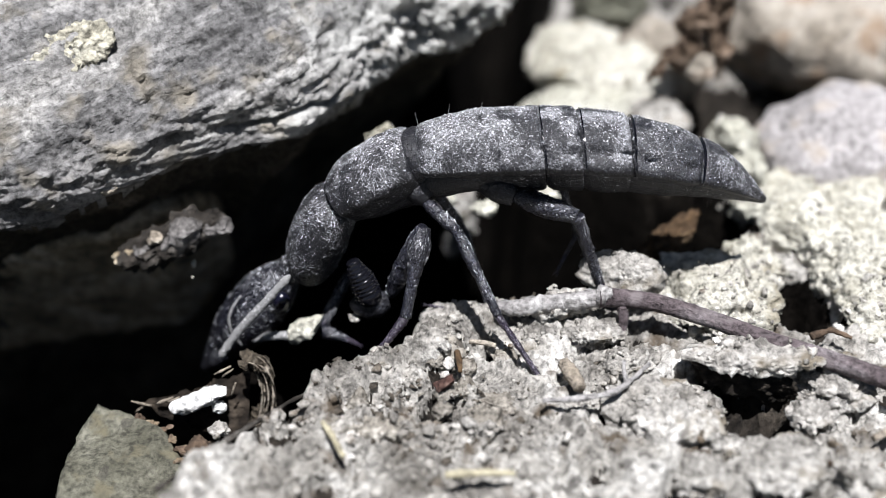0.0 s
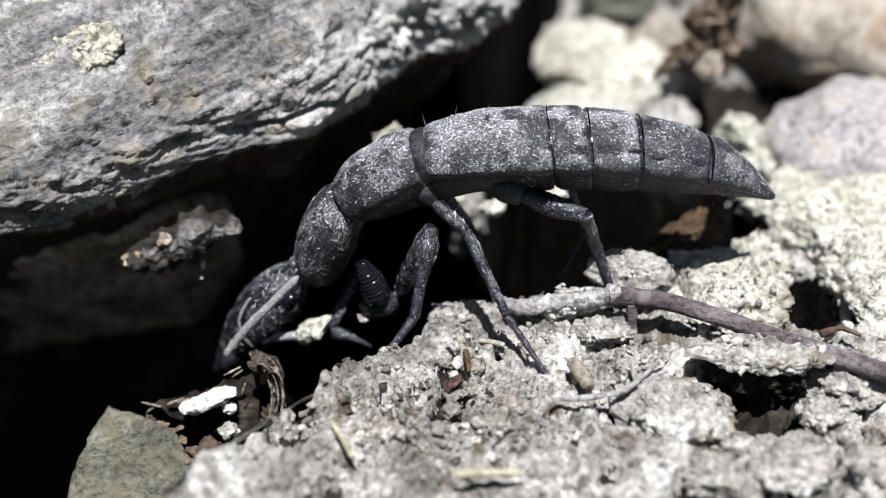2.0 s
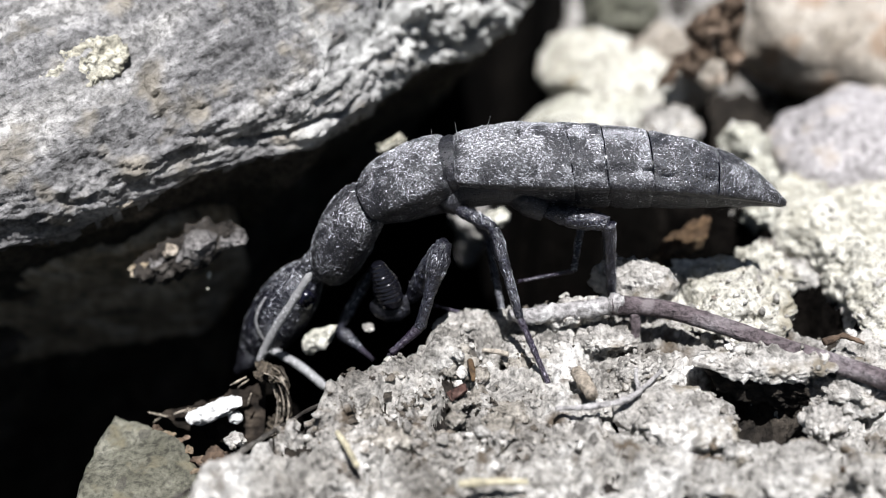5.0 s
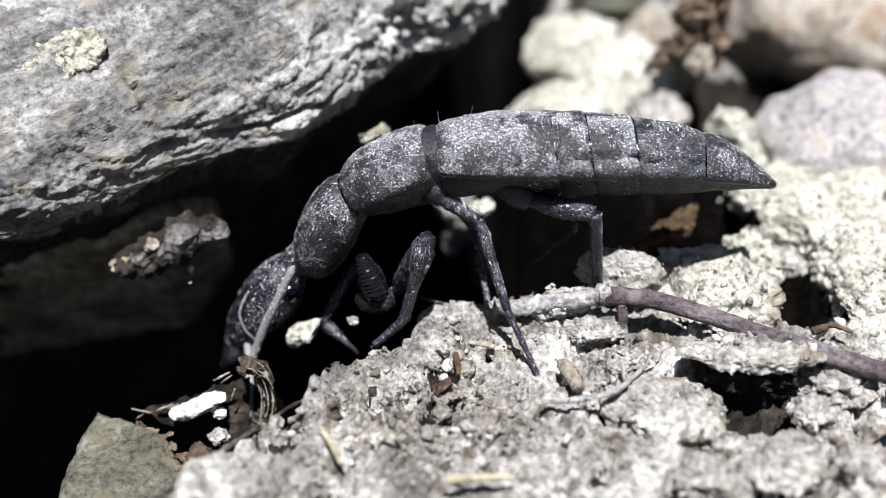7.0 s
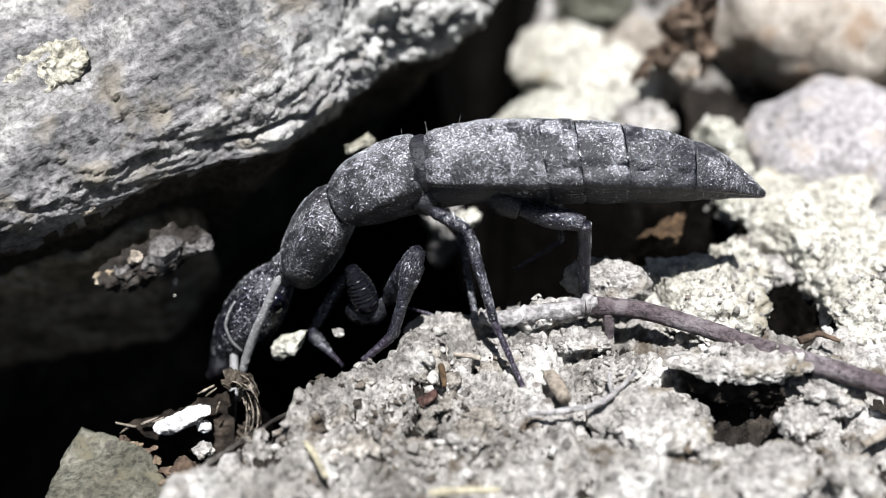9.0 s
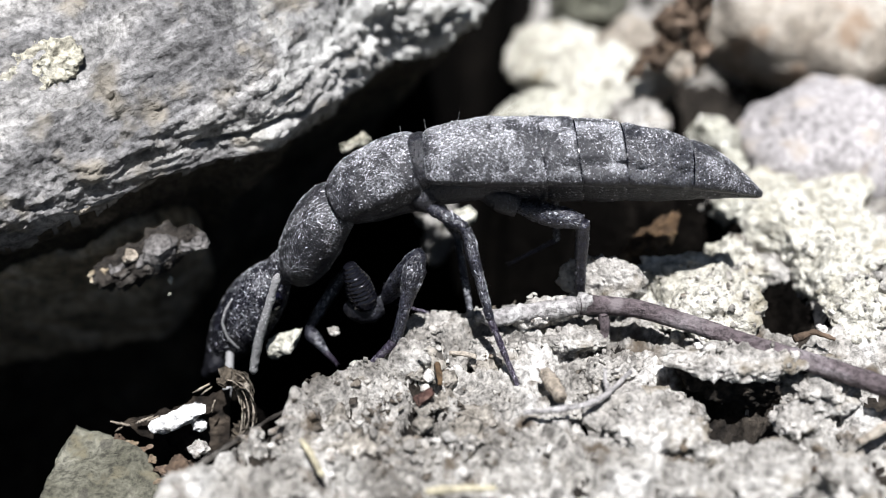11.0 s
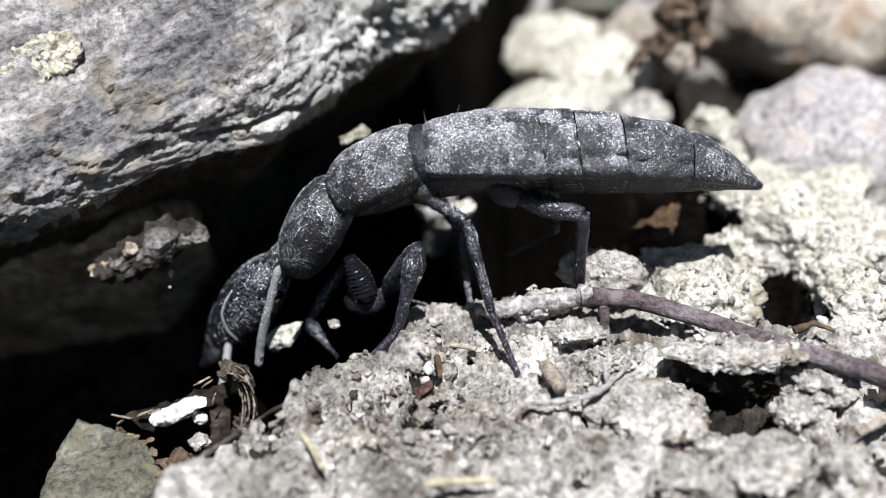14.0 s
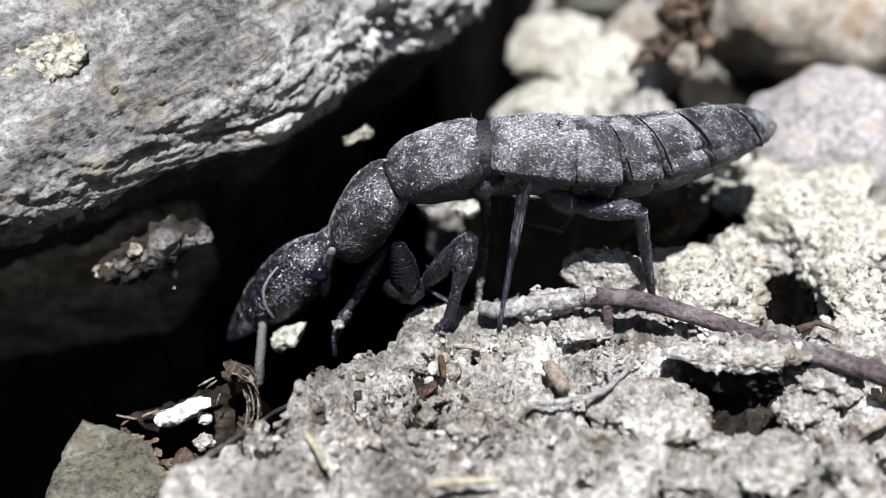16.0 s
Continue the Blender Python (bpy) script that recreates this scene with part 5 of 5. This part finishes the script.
# a pale seam across the front of the head, and the near eye
seam = [(-10.34, 3.35, 0.51), (-10.70, 3.05, -0.00), (-10.92, 2.85, -0.74), (-10.69, 2.75, -1.65), (-10.17, 2.80, -2.38)]
part("head_seam", tube([tuple(np.array(p) - NAPE) for p in seam], [0.04, 0.065, 0.075, 0.065, 0.04], mat=FEELER, name="head_seam", step=0.1), head, "pale raised seam")
v, f = ico(3)
part("eye", mesh("eye", v * (0.46, 0.42, 0.58) + np.array((-8.2, YB - 1.4, 0.55)) - NAPE, f, EYEM), head, "shiny black eye")


def feeler(name_seed, length):
    """Eleven beads along +x."""
    rng = random.Random(name_seed)
    pts, rad, x = [], [], 0.0
    for k in range(11):
        n = length / 11
        for u, r in ((0.02, 0.95), (0.25, 0.99), (0.6, 1.0), (0.9, 0.98)):
            pts.append((x + u * n, 0.10 * math.sin((x + u * n) * 0.9), 0.16 * math.sin((x + u * n) / length * 3.1)))
            rad.append(r * (0.20 + 0.006 * min(k, 6) - 0.012 * max(0, k - 8) + 0.014 * rng.random()))
        x += n
    rad[0], rad[1] = 0.07, 0.15
    rad[-1] = 0.12
    return tube(pts, rad, mat=FEELER, name="antenna", step=0.06, ring=14, wobble=0.07, seed=name_seed)


ANT_A, ANT_B = (-7.75, 2.35, 2.85), (-10.75, 3.3, -2.75)
TIP_A = [(0, -12.3, 1.55, -3.45), (2.1, -12.6, 1.55, -3.35), (2.25, -12.6, 1.55, -3.35), (2.4, -14.0, 1.55, -0.45), (2.5, -12.5, 1.55, -3.2), (2.7, -12.0, 1.55, -3.05), (3.0, -6.7, 1.35, -2.85), (3.3, -9.0, 1.35, -3.25), (3.6, -11.1, 1.65, -2.65), (4.2, -11.0, 1.65, -2.75), (6.3, -10.5, 1.65, -3.20), (7.5, -10.24, 1.65, -3.25),
         (9.2, -10.05, 1.65, -3.15), (11.3, -9.2, 1.65, -3.45), (14.6, -9.0, 1.65, -3.65), (14.85, -9.6, 1.65, -4.05), (15.05, -9.6, 1.65, -3.45), (15.2, -6.6, 2.35, 9.15), (15.35, -8.2, 2.35, 7.05), (15.5, -5.3, -2.7, 5.3), (15.7, -7.8, 1.0, -3.1), (16, -6.5, 7.0, -3.7)]
TIP_B = [(0, -7.8, 2.5, -2.1), (2.4, -8.0, 2.5, -2.1), (3.0, -6.85, 2.5, -3.0), (4.2, -6.9, 2.5, -3.25), (6.3, -10.4, 0.6, -4.6), (9.2, -10.5, 0.5, -4.5), (14.65, -11.2, 0.6, -5.6), (15.0, -10.1, 2.5, -6.1), (15.5, -9.35, 2.5, -7.2), (16, -9.5, 2.5, -6.4)]


def feeler_pose(base, tips):
    def at(t):
        m = body_pose(t) @ head_pose(t)
        b = m @ rel(base, NAPE)
        d = Vector(interp(tips, t)) * MM - b
        w = Matrix.Translation(b) @ d.to_track_quat("X", "Z").to_matrix().to_4x4()
        return m.inverted() @ w
    return at


for base, tips, length, seed in ((ANT_A, TIP_A, 6.3, 1), (ANT_B, TIP_B, 4.3, 2)):
    KEYED.append((part("antenna", feeler(seed, length), head, "pale dusted jointed antenna"), feeler_pose(base, tips)))


def spindle(name, length, radii, mat, seed, bristles=0):
    """A limb piece along +x with a few stiff bristles."""
    n = len(radii)
    pts = [(length * k / (n - 1), 0, 0) for k in range(n)]
    me = tube(pts, radii, mat=mat, name=name, wobble=0.10, seed=seed, step=0.09, ring=16)
    me = dusted(me, int(90 * length), seed, 0.022, 0.6)
    if not bristles:
        return me
    rng = np.random.RandomState(seed)
    V = np.zeros(len(me.vertices) * 3)
    me.vertices.foreach_get("co", V)
    V = V.reshape(-1, 3) / MM
    F = [tuple(p.vertices) for p in me.polygons]
    verts, at = [V], len(V)
    for _ in range(bristles):
        x = rng.uniform(0.15, 0.98) * length
        a = rng.uniform(0, 2 * np.pi)
        r = np.interp(x / length, np.linspace(0, 1, n), radii)
        o = np.array((0, math.cos(a), math.sin(a)))
        b = np.array((x, 0, 0)) + o * r * 0.9
        tip = b + o * rng.uniform(0.12, 0.26) + np.array((rng.uniform(0.1, 0.3), 0, 0))
        side = np.cross(o, (1, 0, 0)) * 0.022
        verts.append(np.array([b + side, b - side, b + np.array((0.035, 0, 0)), tip]))
        F += [(at, at + 1, at + 3), (at + 1, at + 2, at + 3), (at + 2, at, at + 3)]
        at += 4
    keep = [p.material_index for p in me.polygons]
    out = mesh(name, np.concatenate(verts), F, mat)
    out.materials.append(DUST)
    out.polygons.foreach_set("material_index", keep + [0] * (len(F) - len(keep)))
    return out


def leg(which, hip, knee, ankle, toe, thick, shin, shift, bristles):
    """Thigh and shin that follow the body; the foot stays on its hold. shift: the hold's way, keys of (t, dx, dy, dz)."""
    hip, knee, ankle, toe = (Vector(p) for p in (hip, knee, ankle, toe))
    a, b = (knee - hip).length, (ankle - knee).length
    pole = (knee - (hip + ankle) / 2).normalized()
    seed = which * 10
    femur = part("femur", spindle("femur", a, [thick * 0.55, thick * 0.95, thick, thick * 0.95, thick * 0.62], LEGM, seed + 1, bristles // 2), beetle)
    tibia = part("tibia", spindle("tibia", b, shin, LEGM, seed + 2, bristles), beetle)
    rest = (knee, (ankle - knee).to_track_quat("X", "Z"))
    foot = toe - ankle
    n = 5
    beads, rad = [], []
    for k in range(n):
        for u, r in ((0.0, 0.86), (0.35, 1.0), (0.85, 0.94)):
            beads.append((foot.length * (k + u) / n, 0, 0))
            rad.append(r * shin[-1] * (0.95 - 0.07 * k))
    tarsus = part("tarsus", tube(beads, rad, mat=TARSAL, name="tarsus", step=0.05, ring=10, wobble=0.1, seed=seed), tibia, "slender jointed foot")
    inv = rest[1].inverted()
    tarsus.matrix_basis = Matrix.Translation((b * MM, 0, 0)) @ (inv @ foot.to_track_quat("X", "Z")).to_matrix().to_4x4()
    for side in (-1, 1):
        c = tube([(0, 0, 0), (0.14, side * 0.09, 0.02), (0.26, side * 0.10, -0.05)], [0.05, 0.04, 0.012], mat=TARSAL, name="claw", step=0.04, ring=7)
        cl = part("claw", c, tibia)
        cl.matrix_basis = tarsus.matrix_basis @ Matrix.Translation((foot.length * MM, 0, 0))

    def solve(t):
        m = body_pose(t)
        h = m @ (rel(hip)) / MM
        g = ankle + Vector(interp(shift, t))
        d = g - h
        dist = min(d.length, (a + b) * 0.998)
        d.normalize()
        x = (a * a - b * b + dist * dist) / (2 * dist)
        up = (pole - d * pole.dot(d)).normalized()
        k = h + d * x + up * math.sqrt(max(0.0, a * a - x * x))
        return m.inverted(), h, k, g

    def femur_pose(t):
        inv_m, h, k, g = solve(t)
        return inv_m @ Matrix.Translation(h * MM) @ (k - h).to_track_quat("X", "Z").to_matrix().to_4x4()

    def tibia_pose(t):
        inv_m, h, k, g = solve(t)
        return inv_m @ Matrix.Translation(k * MM) @ (g - k).to_track_quat("X", "Z").to_matrix().to_4x4()

    KEYED.extend([(femur, femur_pose), (tibia, tibia_pose)])


STILL = [(0, 0, 0, 0), (16, 0, 0, 0)]
leg(1, (-2.75, 3.0, 0.7), (-0.99, 1.85, 5.05), (-2.2, 0.62, 0.75), (-3.7, 0.0, -0.44), 0.50, [0.38, 0.54, 0.52, 0.36, 0.28, 0.27, 0.29],
    [(0, 0, 0, 0), (2.2, 0, 0, 0), (2.42, -1.0, 0, 0.9), (2.65, 0, 0, 0), (2.85, 0, 0, 0), (3.0, 0.2, 0, 0.7), (3.2, 0.1, 0, 0), (7.5, 0, 0, 0), (9.2, 0.2, -0.3, 0), (11.3, 0.6, -0.7, -0.1), (14.7, 0.6, -0.7, -0.1), (14.82, 0.8, -0.5, 0.8), (14.95, 1.2, -0.9, 0.1), (15.1, 1.6, -1.0, 0), (15.5, 2.1, -1.3, 0), (15.6, 2.3, -0.8, 0.7), (15.75, 2.6, -0.3, 0.4), (16, 3.0, 0.0, 0.2)], 30)
leg(2, (-0.6, 3.3, 6.35), (1.42, 1.8, 6.0), (2.72, -0.5, 2.3), (4.2, -2.5, -0.3), 0.34, [0.26, 0.31, 0.28, 0.24, 0.22, 0.20],
    [(0, -0.4, -0.2, -0.3), (2.3, -0.4, -0.2, -0.3), (3.0, 0, 0, 0), (9.2, 0.2, 0, 0), (14.85, 0.3, 0, 0), (15.05, 0.1, 0.1, 0), (15.3, 0.15, 0.1, -0.3), (15.5, 0.25, 0.1, -0.6), (15.75, 0.4, 0.1, -0.5), (15.85, 0.7, 0.6, 0.5), (16, 1.2, 2.6, 1.4)], 36)
leg(3, (3.91, 3.4, 6.09), (7.07, 2.4, 5.93), (7.61, 2.6, 1.70), (7.85, 2.5, 0.59), 0.56, [0.36, 0.33, 0.32, 0.30, 0.28, 0.26],
    [(0, 0, 0, 0), (14.72, 0, 0, 0), (14.85, 1.5, -0.2, 0.9), (15.0, 3.0, -0.3, 0.3), (15.5, 3.1, -0.3, 0.3), (16, 3.3, -0.3, 0.3)], 44)
leg(4, (-4.8, 5.4, 1.0), (-6.63, 3.60, -1.87), (-5.36, 2.50, -2.20), (-4.84, 2.30, -2.64), 0.30, [0.2, 0.34, 0.32, 0.24, 0.2, 0.18], STILL, 20)
leg(5, (-0.44, 5.6, 6.0), (1.3, 6.4, 2.3), (2.25, 3.30, -1.15), (-1.24, 3.30, -0.01), 0.28, [0.18, 0.2, 0.18, 0.16, 0.14, 0.13], STILL, 16)
leg(6, (3.9, 5.6, 6.0), (6.4, 5.8, 4.6), (5.25, 2.40, 2.13), (2.59, 2.60, 1.54), 0.36, [0.22, 0.22, 0.2, 0.18, 0.15, 0.13], [(0, 1.5, 4.0, 0), (2.2, 1.5, 4.0, 0), (2.4, 0, 0, 0), (4.2, 0, 0, 0), (6.3, 1.5, 4.0, 0), (16, 1.5, 4.0, 0)], 16)


def coxa(line, mat, wide, seed, label=""):
    pts = [tuple(np.array(p[:3]) - ROOT) for p in line]
    part("coxa", tube(pts, [p[3] for p in line], mat=mat, name="coxa", step=0.06, ring=24, wobble=0.06, seed=seed), beetle, label)


RIBS = [(-4.4 + 0.022 * k, 2.75 - 0.012 * k, 3.2 - 0.065 * k, (0.34 + 0.019 * min(k, 18)) * (1.05 if k % 3 else 0.90)) for k in range(30)]
coxa(RIBS + [(-3.7, 2.4, 1.0, 0.66), (-3.65, 2.4, 0.7, 0.4)], GLOSSY, 1.0, 41, "glossy ribbed front coxa")
coxa([(-4.75, 2.9, 0.35, 0.25), (-4.4, 2.75, 0.4, 0.6), (-3.9, 2.65, 0.5, 0.8), (-3.35, 2.65, 0.5, 0.72), (-2.85, 2.8, 0.55, 0.45)], SHELLDARK, 1.0, 42, "bristly black front trochanter")
coxa([(-1.2, 3.9, 7.1, 0.7), (-0.7, 3.5, 6.6, 0.75), (-0.2, 3.3, 6.25, 0.5)], SHELLDARK, 1.0, 43)
coxa([(2.6, 4.0, 6.7, 0.7), (3.4, 3.5, 6.3, 0.7), (4.0, 3.3, 6.1, 0.5)], SHELLDARK, 1.0, 44)
part("breastplate", shell("breastplate", [(-4.4, 5.0, 0.4), (-3.6, 5.6, 1.05), (-2.0, 6.3, 1.2), (0.0, 6.9, 1.25), (2.4, 7.2, 1.2), (4.4, 7.3, 0.9), (5.2, 7.4, 0.3)], ROOT, SHELLDARK, rows=30, seed=51, wide=1.2), beetle, "glossy black underside")


def bristle(x, z, lean, h):
    b = np.array((x, YB - 0.2, z)) - ROOT
    part("bristle", tube([tuple(b), tuple(b + np.array((lean * 0.5, 0, h * 0.5))), tuple(b + np.array((lean, 0, h)))], [0.02, 0.015, 0.006], mat=FEELER, name="bristle", step=0.1, ring=5), beetle)


for x, z, lean, h in ((-1.6, 9.2, -0.1, 0.9), (-0.4, 9.5, -0.15, 1.0), (0.9, 9.75, 0.25, 1.1), (2.4, 9.9, 0.3, 0.9)):
    bristle(x, z, lean, h)


def motions():
    times = sorted({round(k * 0.25, 2) for k in range(65)} | {round(2.2 + 0.1 * k, 2) for k in range(14)} | {round(14.6 + 0.1 * k, 2) for k in range(15)})
    walk(beetle, [(t, body_pose(t)) for t in times])
    for ob, at in KEYED:
        walk(ob, [(t, at(t)) for t in times])


motions()
